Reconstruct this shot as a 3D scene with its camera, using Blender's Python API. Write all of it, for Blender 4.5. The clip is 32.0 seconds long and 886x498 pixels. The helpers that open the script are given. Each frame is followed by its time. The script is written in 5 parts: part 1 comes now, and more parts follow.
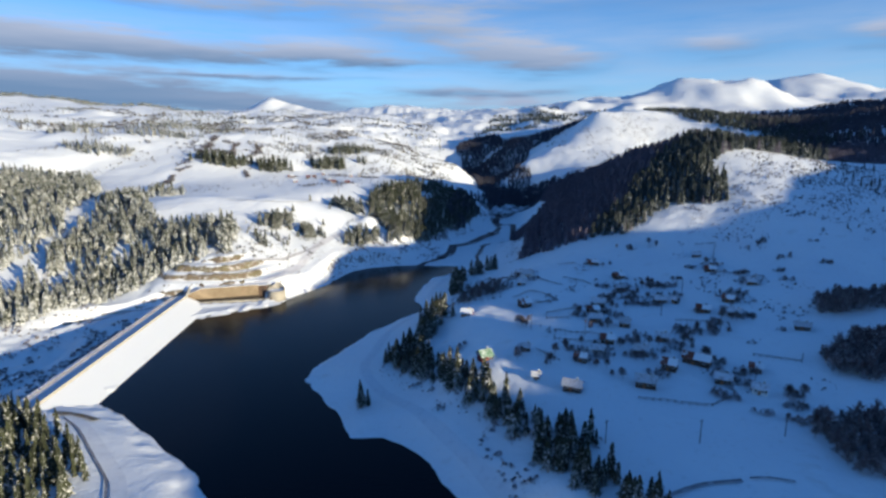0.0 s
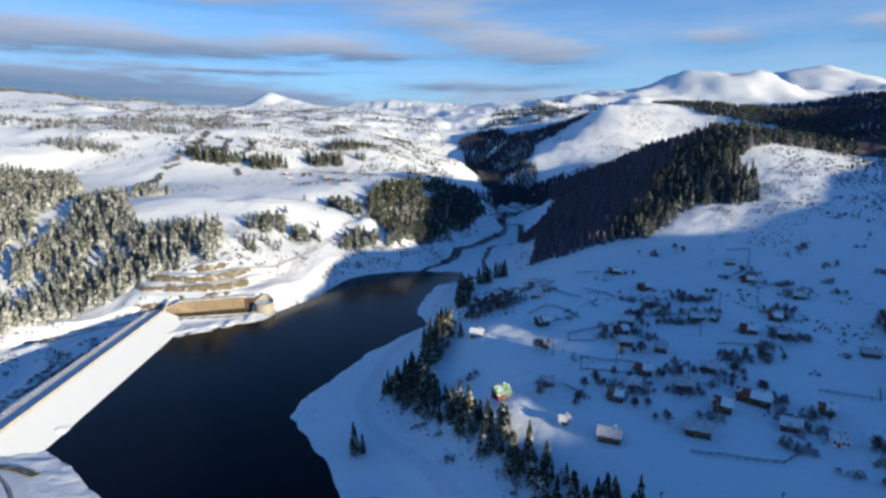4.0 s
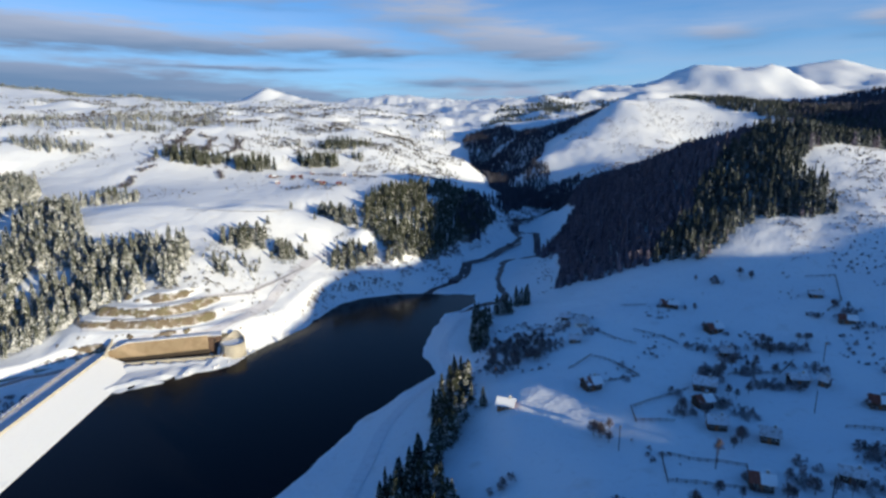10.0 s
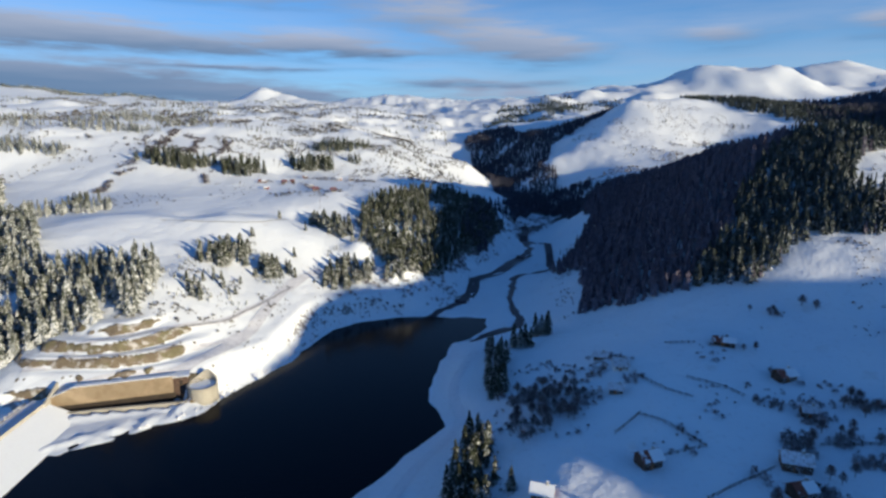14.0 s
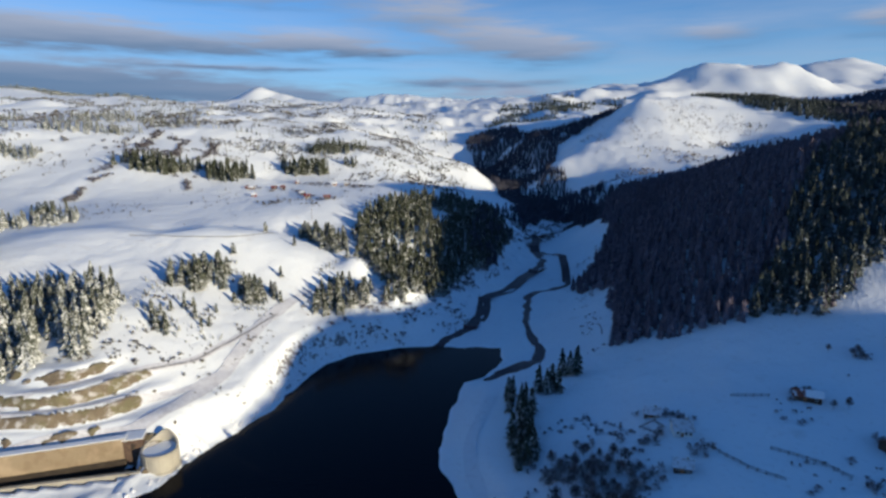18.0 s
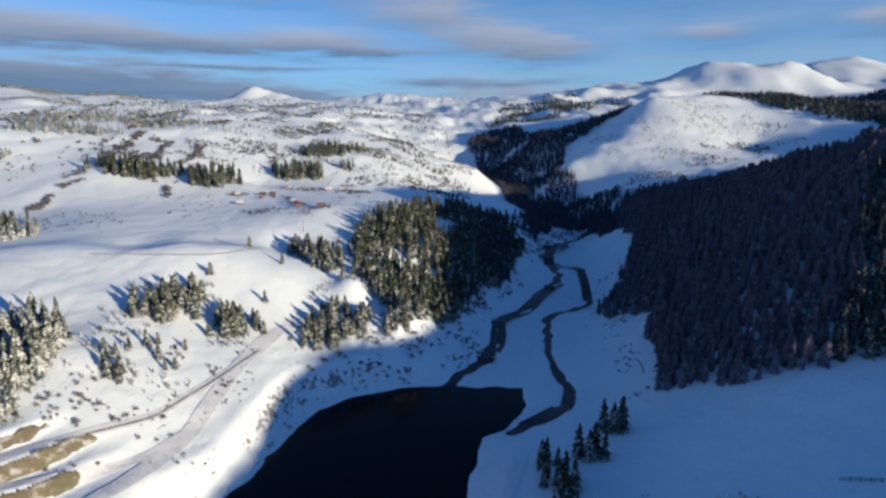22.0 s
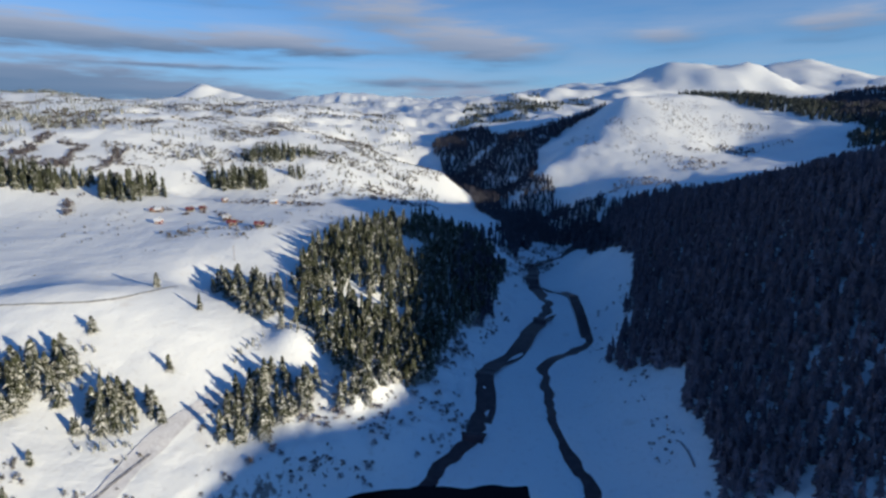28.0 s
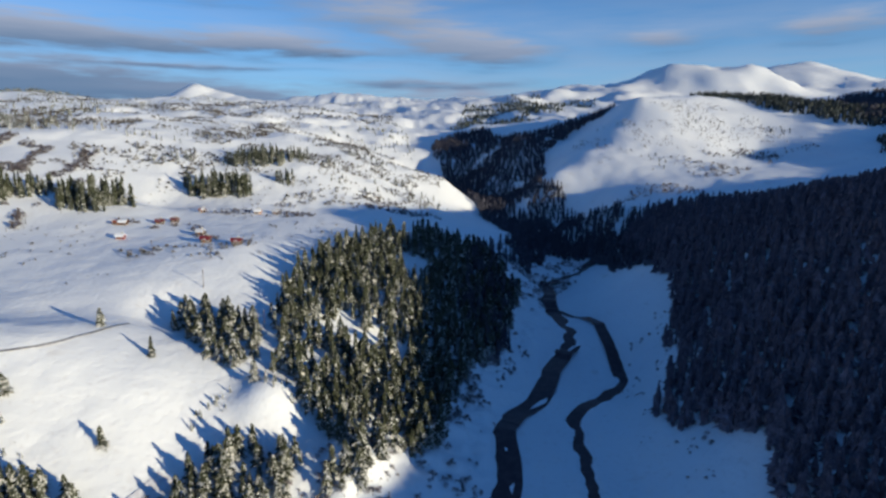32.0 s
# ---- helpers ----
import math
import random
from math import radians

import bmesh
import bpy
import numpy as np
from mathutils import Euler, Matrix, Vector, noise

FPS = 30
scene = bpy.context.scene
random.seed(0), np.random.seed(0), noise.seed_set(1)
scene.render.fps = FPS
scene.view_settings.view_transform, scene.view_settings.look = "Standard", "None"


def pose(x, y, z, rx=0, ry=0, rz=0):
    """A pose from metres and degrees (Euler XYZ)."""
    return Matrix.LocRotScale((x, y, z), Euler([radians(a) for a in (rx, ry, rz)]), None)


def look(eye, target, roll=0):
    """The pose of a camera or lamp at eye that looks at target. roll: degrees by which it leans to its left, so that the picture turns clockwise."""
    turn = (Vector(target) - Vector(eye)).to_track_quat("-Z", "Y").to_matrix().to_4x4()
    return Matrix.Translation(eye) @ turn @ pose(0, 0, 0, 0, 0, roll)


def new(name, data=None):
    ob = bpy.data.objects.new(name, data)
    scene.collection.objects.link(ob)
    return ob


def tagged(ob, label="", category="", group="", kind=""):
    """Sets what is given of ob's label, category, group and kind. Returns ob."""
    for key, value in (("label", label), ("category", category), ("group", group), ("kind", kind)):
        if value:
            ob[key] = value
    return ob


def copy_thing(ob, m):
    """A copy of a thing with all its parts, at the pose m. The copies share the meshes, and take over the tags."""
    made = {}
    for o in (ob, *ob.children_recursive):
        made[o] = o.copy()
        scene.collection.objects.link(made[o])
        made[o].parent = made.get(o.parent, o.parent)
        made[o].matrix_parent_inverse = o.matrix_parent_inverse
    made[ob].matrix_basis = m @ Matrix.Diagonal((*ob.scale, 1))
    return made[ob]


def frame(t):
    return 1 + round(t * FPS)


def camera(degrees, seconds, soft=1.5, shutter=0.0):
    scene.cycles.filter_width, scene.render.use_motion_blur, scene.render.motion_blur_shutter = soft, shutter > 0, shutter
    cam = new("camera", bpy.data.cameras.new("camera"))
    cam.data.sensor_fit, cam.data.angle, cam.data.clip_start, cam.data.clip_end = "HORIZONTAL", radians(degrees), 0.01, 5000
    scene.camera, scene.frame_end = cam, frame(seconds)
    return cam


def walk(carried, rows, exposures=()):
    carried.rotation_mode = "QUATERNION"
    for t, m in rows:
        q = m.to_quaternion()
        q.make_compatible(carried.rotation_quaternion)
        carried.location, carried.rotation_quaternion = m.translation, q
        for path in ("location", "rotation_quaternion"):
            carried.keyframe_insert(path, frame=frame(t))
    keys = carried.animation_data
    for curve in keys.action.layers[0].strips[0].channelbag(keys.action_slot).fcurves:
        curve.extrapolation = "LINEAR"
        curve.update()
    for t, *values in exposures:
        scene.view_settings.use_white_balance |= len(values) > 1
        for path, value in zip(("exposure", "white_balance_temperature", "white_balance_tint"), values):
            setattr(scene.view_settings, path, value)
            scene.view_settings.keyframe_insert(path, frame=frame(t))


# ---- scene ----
cam = camera(76.32, 32.0, soft=2.7)
# seconds, place, turn to the left, tilt, lean
WALK = [
    (0, 0.01, -0.00, 120.01, -1.796, -10.937, 0.18),
    (1, 0.02, 9.23, 120.01, -1.786, -11.081, 0.04),
    (2, -0.19, 19.12, 120.42, -1.735, -11.257, -0.05),
    (3, -0.77, 29.75, 120.66, -1.714, -11.350, -0.01),
    (3.5, -1.12, 35.62, 120.77, -1.699, -11.412, -0.02),
    (5.5, -1.83, 60.88, 121.27, -1.580, -11.636, 0.01),
    (6.5, -2.65, 73.74, 121.37, -1.564, -11.680, 0.04),
    (8, -4.13, 93.86, 121.60, -1.623, -11.773, -0.02),
    (9, -4.67, 106.63, 121.95, -1.616, -11.819, -0.03),
    (10, -5.25, 119.45, 122.15, -1.621, -11.813, -0.09),
    (11, -6.41, 132.13, 122.52, -1.689, -11.810, -0.03),
    (12, -7.73, 144.86, 122.73, -1.760, -11.798, 0.06),
    (13, -8.48, 157.65, 122.96, -1.796, -11.793, 0.08),
    (14, -9.56, 170.55, 123.31, -1.841, -11.780, 0.10),
    (14.5, -10.17, 176.90, 123.34, -1.872, -11.759, 0.09),
    (16.5, -11.69, 202.97, 124.29, -1.956, -11.796, 0.03),
    (17.5, -12.65, 215.78, 124.74, -1.949, -11.828, -0.08),
    (19, -14.96, 234.03, 125.03, -2.081, -11.828, -0.08),
    (20, -16.23, 246.80, 125.51, -2.130, -11.884, -0.10),
    (21, -17.63, 259.64, 125.89, -2.203, -11.884, -0.11),
    (22, -18.75, 272.53, 126.17, -2.252, -11.876, -0.10),
    (22.5, -19.04, 278.92, 126.24, -2.237, -11.880, -0.12),
    (23, -19.25, 285.32, 126.27, -3.318, -11.896, -0.17),
    (23.5, -19.49, 291.79, 126.26, -4.496, -11.887, -0.20),
    (24, -19.69, 298.37, 126.33, -5.111, -11.882, -0.19),
    (24.5, -19.77, 305.03, 126.47, -5.463, -11.896, -0.18),
    (25, -19.74, 311.70, 126.46, -5.662, -11.887, -0.19),
    (25.5, -19.61, 318.34, 126.32, -5.799, -11.821, -0.10),
    (27.5, -19.35, 346.29, 126.95, -6.143, -11.833, -0.07),
    (28, -19.46, 353.19, 126.99, -6.229, -11.821, -0.03),
    (29, -19.55, 367.25, 127.16, -6.351, -11.815, -0.00),
    (30, -19.58, 380.99, 127.58, -6.453, -11.785, 0.06),
    (31, -19.90, 394.60, 127.57, -6.570, -11.719, 0.11),
    (32, -20.44, 406.75, 127.45, -6.663, -11.665, 0.22),
]
walk(cam, [(t, pose(x, y, z, 90 + tilt, 0, turn) @ pose(0, 0, 0, 0, 0, lean)) for t, x, y, z, turn, tilt, lean in WALK],
     exposures=[(0, 0.8, 5950, 10), (9, 0.7, 5950, 10), (18, 0.5, 5950, 10), (32, 0.43, 5950, 10)])
# ---- end of camera ----
# ---- sun, sky and clouds ----
SUN_FROM = Vector((0.777, -0.629, 0.0)).normalized()
SUN_UP = radians(8.6)
sun = new("sun", bpy.data.lights.new("sun", "SUN"))
sun.data.energy, sun.data.angle, sun.data.color = 4.95, radians(0.5), (0.985, 0.805, 0.505)
sun.matrix_world = look((0, 0, 600), Vector((0, 0, 600)) - SUN_FROM * math.cos(SUN_UP) - Vector((0, 0, math.sin(SUN_UP))))

world = bpy.data.worlds.new("winter_sky")
scene.world = world
world.use_nodes = True
W = world.node_tree
W.nodes.clear()


def wnode(kind):
    return W.nodes.new(kind)


def wmath(op, a, b=None, clamp=False):
    node = wnode("ShaderNodeMath")
    node.operation, node.use_clamp = op, clamp
    for slot, value in zip(node.inputs, (a, b)):
        if isinstance(value, (int, float)):
            slot.default_value = value
        elif value is not None:
            W.links.new(value, slot)
    return node.outputs[0]


sky = wnode("ShaderNodeTexSky")
sky.sky_type, sky.sun_disc = "NISHITA", False
sky.sun_elevation, sky.sun_rotation = SUN_UP + radians(4), math.atan2(SUN_FROM.x, SUN_FROM.y)
sky.altitude, sky.air_density, sky.dust_density, sky.ozone_density = 1500.0, 1.0, 0.25, 4.8
coord = wnode("ShaderNodeTexCoord")
split = wnode("ShaderNodeSeparateXYZ")
W.links.new(coord.outputs["Generated"], split.inputs[0])
# degrees to the right of the valley, degrees above the horizon
bearing = wmath("MULTIPLY", wmath("ARCTAN2", split.outputs[0], split.outputs[1]), 57.2958)
rise = wmath("MULTIPLY", wmath("ARCSINE", split.outputs[2]), 57.2958)
plane = wnode("ShaderNodeCombineXYZ")
W.links.new(wmath("MULTIPLY", bearing, 0.05), plane.inputs[0])
W.links.new(wmath("MULTIPLY", rise, 0.42), plane.inputs[1])


def cloud_noise(scale, detail, shift):
    node = wnode("ShaderNodeTexNoise")
    node.inputs["Scale"].default_value, node.inputs["Detail"].default_value, node.inputs["Roughness"].default_value = scale, detail, 0.55
    moved = wnode("ShaderNodeVectorMath")
    moved.operation = "ADD"
    moved.inputs[1].default_value = (shift, shift * 0.7, 0)
    W.links.new(plane.outputs[0], moved.inputs[0])
    W.links.new(moved.outputs[0], node.inputs["Vector"])
    return wmath("SUBTRACT", node.outputs["Fac"], 0.5)


wisp, fine = cloud_noise(1.6, 5, 3.1), cloud_noise(5.0, 4, 9.4)
# banks of cloud: bearing, height above the horizon, half width, half height, weight (degrees)
BANKS = [
    (-31.0, 8.0, 11.0, 1.45, 1.1, 0.1), (-22.0, 7.4, 9.0, 0.6, 0.7, 0.3), (-10.0, 8.2, 6.2, 1.2, 1.0, 0.0), (-5.0, 7.3, 6.0, 0.5, 0.7, 0.35), (0.5, 10.7, 6.5, 1.2, 0.8, 0.0), (7.0, 8.7, 6.0, 1.4, 0.9, 0.0), (12.0, 7.4, 5.0, 1.2, 0.95, 0.1), (-24.0, 11.6, 16.0, 0.6, 0.5, 0.0),
    (-33.0, 4.2, 15.0, 1.5, 1.3, 0.55), (-17.0, 3.2, 11.0, 0.9, 1.0, 0.5), (-17.0, 5.8, 9.5, 0.32, 0.8, 0.5), (5.5, 4.6, 9.0, 0.6, 0.85, 0.4), (9.0, 3.6, 9.0, 0.6, 0.6, 0.0), (-4.0, 2.2, 14.0, 0.8, 0.6, 0.1), (27.0, 8.4, 4.5, 1.2, 0.7, 0.0),
    (40.0, 8.6, 4.5, 1.2, 0.75, 0.0), (-6.0, 12.6, 24.0, 1.0, 0.6, 0.0), (36.0, 13.0, 10.0, 1.3, 0.35, 0.0), (-40.0, 14.0, 14.0, 2.0, 0.5, 0.0), (62.0, 9.0, 12.0, 2.0, 0.6, 0.0), (-75.0, 8.0, 16.0, 2.0, 0.7, 0.0),
]
cover, shade = 0.0, 0.0
for bx, by, wx, wy, weight, gloom in BANKS:
    u = wmath("DIVIDE", wmath("SUBTRACT", wmath("ADD", bearing, wmath("MULTIPLY", wisp, 7.0)), bx), wx)
    v = wmath("DIVIDE", wmath("SUBTRACT", wmath("ADD", rise, wmath("MULTIPLY", wisp, 2.0)), by), wy)
    blob = wmath("MULTIPLY", wmath("EXPONENT", wmath("MULTIPLY", wmath("ADD", wmath("MULTIPLY", u, u), wmath("MULTIPLY", v, v)), -1.0)), weight)
    cover = wmath("ADD", blob, cover)
    shade = wmath("ADD", wmath("MULTIPLY", blob, wmath("ADD", wmath("MULTIPLY", v, -0.5), 0.45 + gloom, True)), shade)
thick = wmath("SUBTRACT", wmath("ADD", wmath("MULTIPLY", cover, 1.35), wmath("MULTIPLY", fine, 1.9)), 0.16, True)
thick = wmath("MULTIPLY", thick, wmath("MULTIPLY", cover, 1.7, True), True)
# a thin veil of high cloud between the banks
veil = wmath("MULTIPLY", wmath("EXPONENT", wmath("MULTIPLY", wmath("MULTIPLY", rise, rise), -0.004)), wmath("ADD", wmath("MULTIPLY", wisp, 0.9), 0.22, True))
thick = wmath("ADD", thick, wmath("MULTIPLY", veil, wmath("SUBTRACT", 1.0, thick)), True)
dark = wmath("MULTIPLY", wmath("DIVIDE", shade, wmath("MAXIMUM", cover, 0.2)), 1.0, True)
tone = wnode("ShaderNodeMix")
tone.data_type = "RGBA"
W.links.new(dark, tone.inputs["Factor"])
CLOUD_LIT, CLOUD_DARK = (0.47, 0.49, 0.57, 1), (0.15, 0.235, 0.36, 1)
tone.inputs["A"].default_value, tone.inputs["B"].default_value = CLOUD_LIT, CLOUD_DARK
SKY, CLOUD = 0.093, 0.7
clear = wnode("ShaderNodeBackground")
clear.inputs["Strength"].default_value = SKY
# clear mountain air: the blue of thin, dry air holds little red
thin_air = wnode("ShaderNodeMix")
thin_air.data_type, thin_air.blend_type = "RGBA", "MULTIPLY"
thin_air.inputs["Factor"].default_value = 1.0
thin_air.inputs["B"].default_value = (0.8, 1.0, 1.075, 1)
W.links.new(sky.outputs[0], thin_air.inputs["A"])
W.links.new(thin_air.outputs["Result"], clear.inputs["Color"])
# pale haze low over the horizon
haze = wnode("ShaderNodeBackground")
haze.inputs["Color"].default_value = (0.275, 0.39, 0.475, 1)
hazy = wnode("ShaderNodeMixShader")
W.links.new(wmath("MULTIPLY", wmath("EXPONENT", wmath("MULTIPLY", wmath("MAXIMUM", rise, 0.0), -0.17)), 0.76), hazy.inputs[0])
W.links.new(clear.outputs[0], hazy.inputs[1])
W.links.new(haze.outputs[0], hazy.inputs[2])
cloudy = wnode("ShaderNodeBackground")
cloudy.inputs["Strength"].default_value = CLOUD
W.links.new(tone.outputs["Result"], cloudy.inputs["Color"])
both = wnode("ShaderNodeMixShader")
W.links.new(thick, both.inputs[0])
W.links.new(hazy.outputs[0], both.inputs[1])
W.links.new(cloudy.outputs[0], both.inputs[2])
out = wnode("ShaderNodeOutputWorld")
W.links.new(both.outputs[0], out.inputs[0])

# ---- materials ----
def material(name, colour, rough=0.8, spots=(), bump=(), metal=0.0, random_tint=0.0, specular=0.3):
    """colour; spots: (size in metres, colour, how much, edge low, edge high), laid over one another; bump: (size, height)."""
    m = bpy.data.materials.new(name)
    m.use_nodes = True
    t = m.node_tree
    b = t.nodes["Principled BSDF"]
    b.inputs["Roughness"].default_value, b.inputs["Metallic"].default_value = rough, metal
    b.inputs["Specular IOR Level"].default_value = specular
    where = t.nodes.new("ShaderNodeNewGeometry")
    last = t.nodes.new("ShaderNodeRGB")
    last.outputs[0].default_value = (*colour, 1)
    result = last.outputs[0]
    for size, tint, much, low, high in spots:
        n = t.nodes.new("ShaderNodeTexNoise")
        n.inputs["Scale"].default_value, n.inputs["Detail"].default_value = 1.0 / size, 4
        t.links.new(where.outputs["Position"], n.inputs["Vector"])
        r = t.nodes.new("ShaderNodeMapRange")
        r.inputs["From Min"].default_value, r.inputs["From Max"].default_value, r.inputs["To Max"].default_value = low, high, much
        t.links.new(n.outputs["Fac"], r.inputs["Value"])
        mix = t.nodes.new("ShaderNodeMix")
        mix.data_type = "RGBA"
        t.links.new(r.outputs[0], mix.inputs["Factor"])
        t.links.new(result, mix.inputs["A"])
        mix.inputs["B"].default_value = (*tint, 1)
        result = mix.outputs["Result"]
    if random_tint:
        info = t.nodes.new("ShaderNodeObjectInfo")
        hsv = t.nodes.new("ShaderNodeHueSaturation")
        r = t.nodes.new("ShaderNodeMapRange")
        r.inputs["To Min"].default_value, r.inputs["To Max"].default_value = 1 - random_tint, 1 + random_tint
        t.links.new(info.outputs["Random"], r.inputs["Value"])
        t.links.new(r.outputs[0], hsv.inputs["Value"])
        t.links.new(result, hsv.inputs["Color"])
        result = hsv.outputs[0]
    t.links.new(result, b.inputs["Base Color"])
    if bump:
        size, height = bump
        n = t.nodes.new("ShaderNodeTexNoise")
        n.inputs["Scale"].default_value, n.inputs["Detail"].default_value = 1.0 / size, 5
        t.links.new(where.outputs["Position"], n.inputs["Vector"])
        k = t.nodes.new("ShaderNodeBump")
        k.inputs["Distance"].default_value, k.inputs["Strength"].default_value = height, 1.0
        t.links.new(n.outputs["Fac"], k.inputs["Height"])
        t.links.new(k.outputs[0], b.inputs["Normal"])
    return m


def snow_laden(name, leaf, dark, snow, low, high, size=1.1, lift=0.35):
    """Foliage or twigs with snow lying on what faces up, in clumps."""
    m = material(name, leaf, 0.85, [(3.0, dark, 0.8, 0.4, 0.62)], specular=0.1)
    t = m.node_tree
    b = t.nodes["Principled BSDF"]
    before = b.inputs["Base Color"].links[0].from_socket
    where = t.nodes.new("ShaderNodeNewGeometry")
    split = t.nodes.new("ShaderNodeSeparateXYZ")
    t.links.new(where.outputs["Normal"], split.inputs[0])
    n = t.nodes.new("ShaderNodeTexNoise")
    n.inputs["Scale"].default_value, n.inputs["Detail"].default_value = 1.0 / size, 3
    t.links.new(where.outputs["Position"], n.inputs["Vector"])
    add = t.nodes.new("ShaderNodeMath")
    add.operation = "MULTIPLY_ADD"
    t.links.new(split.outputs[2], add.inputs[0])
    add.inputs[1].default_value = lift
    t.links.new(n.outputs["Fac"], add.inputs[2])
    island = t.nodes.new("ShaderNodeMath")
    island.operation = "MULTIPLY_ADD"
    t.links.new(where.outputs["Random Per Island"], island.inputs[0])
    island.inputs[1].default_value = 0.14
    t.links.new(add.outputs[0], island.inputs[2])
    r = t.nodes.new("ShaderNodeMapRange")
    r.inputs["From Min"].default_value, r.inputs["From Max"].default_value = low, high
    t.links.new(island.outputs[0], r.inputs["Value"])
    mix = t.nodes.new("ShaderNodeMix")
    mix.data_type = "RGBA"
    t.links.new(r.outputs[0], mix.inputs["Factor"])
    t.links.new(before, mix.inputs["A"])
    mix.inputs["B"].default_value = (*snow, 1)
    t.links.new(mix.outputs["Result"], b.inputs["Base Color"])
    return m


SNOW = (0.8, 0.84, 0.875)
M_GROUND = material("snow_ground", SNOW, 0.55, [(60.0, (0.74, 0.785, 0.84), 0.8, 0.45, 0.65), (2.2, (0.62, 0.63, 0.65), 0.45, 0.58, 0.74), (14.0, (0.5, 0.46, 0.42), 0.3, 0.64, 0.74)], (2.4, 0.3))
t = M_GROUND.node_tree
held, lie, patch = t.nodes.new("ShaderNodeNewGeometry"), t.nodes.new("ShaderNodeSeparateXYZ"), t.nodes.new("ShaderNodeTexNoise")
t.links.new(held.outputs["Normal"], lie.inputs[0])
t.links.new(held.outputs["Position"], patch.inputs["Vector"])
patch.inputs["Scale"].default_value, patch.inputs["Detail"].default_value = 0.45, 5
hold, bare = t.nodes.new("ShaderNodeMath"), t.nodes.new("ShaderNodeMapRange")
hold.operation = "MULTIPLY_ADD"
t.links.new(patch.outputs["Fac"], hold.inputs[0])
hold.inputs[1].default_value = -0.55
t.links.new(lie.outputs[2], hold.inputs[2])
bare.inputs["From Min"].default_value, bare.inputs["From Max"].default_value, bare.inputs["To Min"].default_value, bare.inputs["To Max"].default_value = 0.26, 0.33, 0.8, 0.0
t.links.new(hold.outputs[0], bare.inputs["Value"])
over = t.nodes.new("ShaderNodeMix")
over.data_type = "RGBA"
t.links.new(bare.outputs[0], over.inputs["Factor"])
t.links.new(t.nodes["Principled BSDF"].inputs["Base Color"].links[0].from_socket, over.inputs["A"])
over.inputs["B"].default_value = (0.11, 0.085, 0.075, 1)
t.links.new(over.outputs["Result"], t.nodes["Principled BSDF"].inputs["Base Color"])
M_SNOW = material("snow_cap", SNOW, 0.6, [(0.8, (0.76, 0.78, 0.82), 0.6, 0.5, 0.7)], (0.6, 0.12))
M_TRACK = material("packed_snow", (0.64, 0.65, 0.69), 0.6, [(3.0, (0.46, 0.46, 0.5), 0.7, 0.45, 0.7), (1.2, (0.76, 0.78, 0.82), 0.7, 0.52, 0.66)], (0.8, 0.15))
M_LANE = material("lane_snow", (0.72, 0.76, 0.81), 0.6, [(3.0, (0.6, 0.63, 0.68), 0.6, 0.5, 0.7)], (0.8, 0.12))
M_ROAD = material("wet_track", (0.2, 0.2, 0.22), 0.5, [(2.0, (0.5, 0.5, 0.53), 0.8, 0.5, 0.68)], (0.6, 0.08))
M_SOIL = material("bare_earth", (0.15, 0.122, 0.088), 0.95, [(4.0, (0.2, 0.17, 0.125), 0.8, 0.45, 0.6), (7.0, (0.15, 0.14, 0.08), 0.8, 0.5, 0.62), (1.0, (0.13, 0.1, 0.07), 0.7, 0.55, 0.7), (3.2, (0.6, 0.6, 0.62), 0.6, 0.52, 0.68)], (1.2, 0.5))
M_CONCRETE = material("concrete", (0.31, 0.295, 0.26), 0.9, [(5.0, (0.38, 0.36, 0.31), 0.8, 0.45, 0.6), (0.9, (0.3, 0.28, 0.24), 0.6, 0.55, 0.72)], (0.5, 0.05))
M_PARAPET = material("parapet_concrete", (0.46, 0.44, 0.39), 0.9, [(3.0, (0.38, 0.35, 0.29), 0.7, 0.45, 0.65)], (0.4, 0.04))
M_WALL = material("ochre_wall", (0.235, 0.187, 0.128), 0.95, [(3.5, (0.2, 0.15, 0.1), 0.8, 0.45, 0.6), (8.0, (0.34, 0.27, 0.19), 0.7, 0.5, 0.65)], (1.0, 0.15))
# near-black tone: the channel's shade put into a colour; also the hut door
M_SHADEDARK = material("dark_shade_tone", (0.03, 0.024, 0.02), 0.6, [(2.0, (0.06, 0.048, 0.036), 0.6, 0.5, 0.7)], (0.6, 0.04))
M_STEEL = material("galvanised_steel", (0.62, 0.64, 0.66), 0.45, [(0.5, (0.45, 0.46, 0.48), 0.6, 0.5, 0.7)], metal=0.6)
M_WOOD = material("weathered_timber", (0.075, 0.05, 0.04), 0.9, [(1.2, (0.13, 0.09, 0.065), 0.8, 0.45, 0.65), (0.25, (0.03, 0.02, 0.018), 0.6, 0.5, 0.7)], (0.15, 0.02), random_tint=0.3)
M_OCHRE = material("stained_timber", (0.30, 0.14, 0.06), 0.85, [(0.8, (0.18, 0.08, 0.04), 0.7, 0.45, 0.65)], (0.15, 0.02))
M_RED = material("red_paint", (0.17, 0.02, 0.03), 0.7, [(0.8, (0.1, 0.014, 0.022), 0.7, 0.45, 0.65), (2.5, (0.6, 0.58, 0.58), 0.8, 0.55, 0.62)], (0.3, 0.02), random_tint=0.2)
M_WHITE = material("whitewash", (0.72, 0.7, 0.66), 0.85, [(1.0, (0.55, 0.53, 0.5), 0.7, 0.5, 0.7)], (0.3, 0.02))
M_GREEN = material("green_roof", (0.12, 0.24, 0.14), 0.6, [(1.5, (0.6, 0.66, 0.62), 0.8, 0.48, 0.6)], (0.5, 0.04))
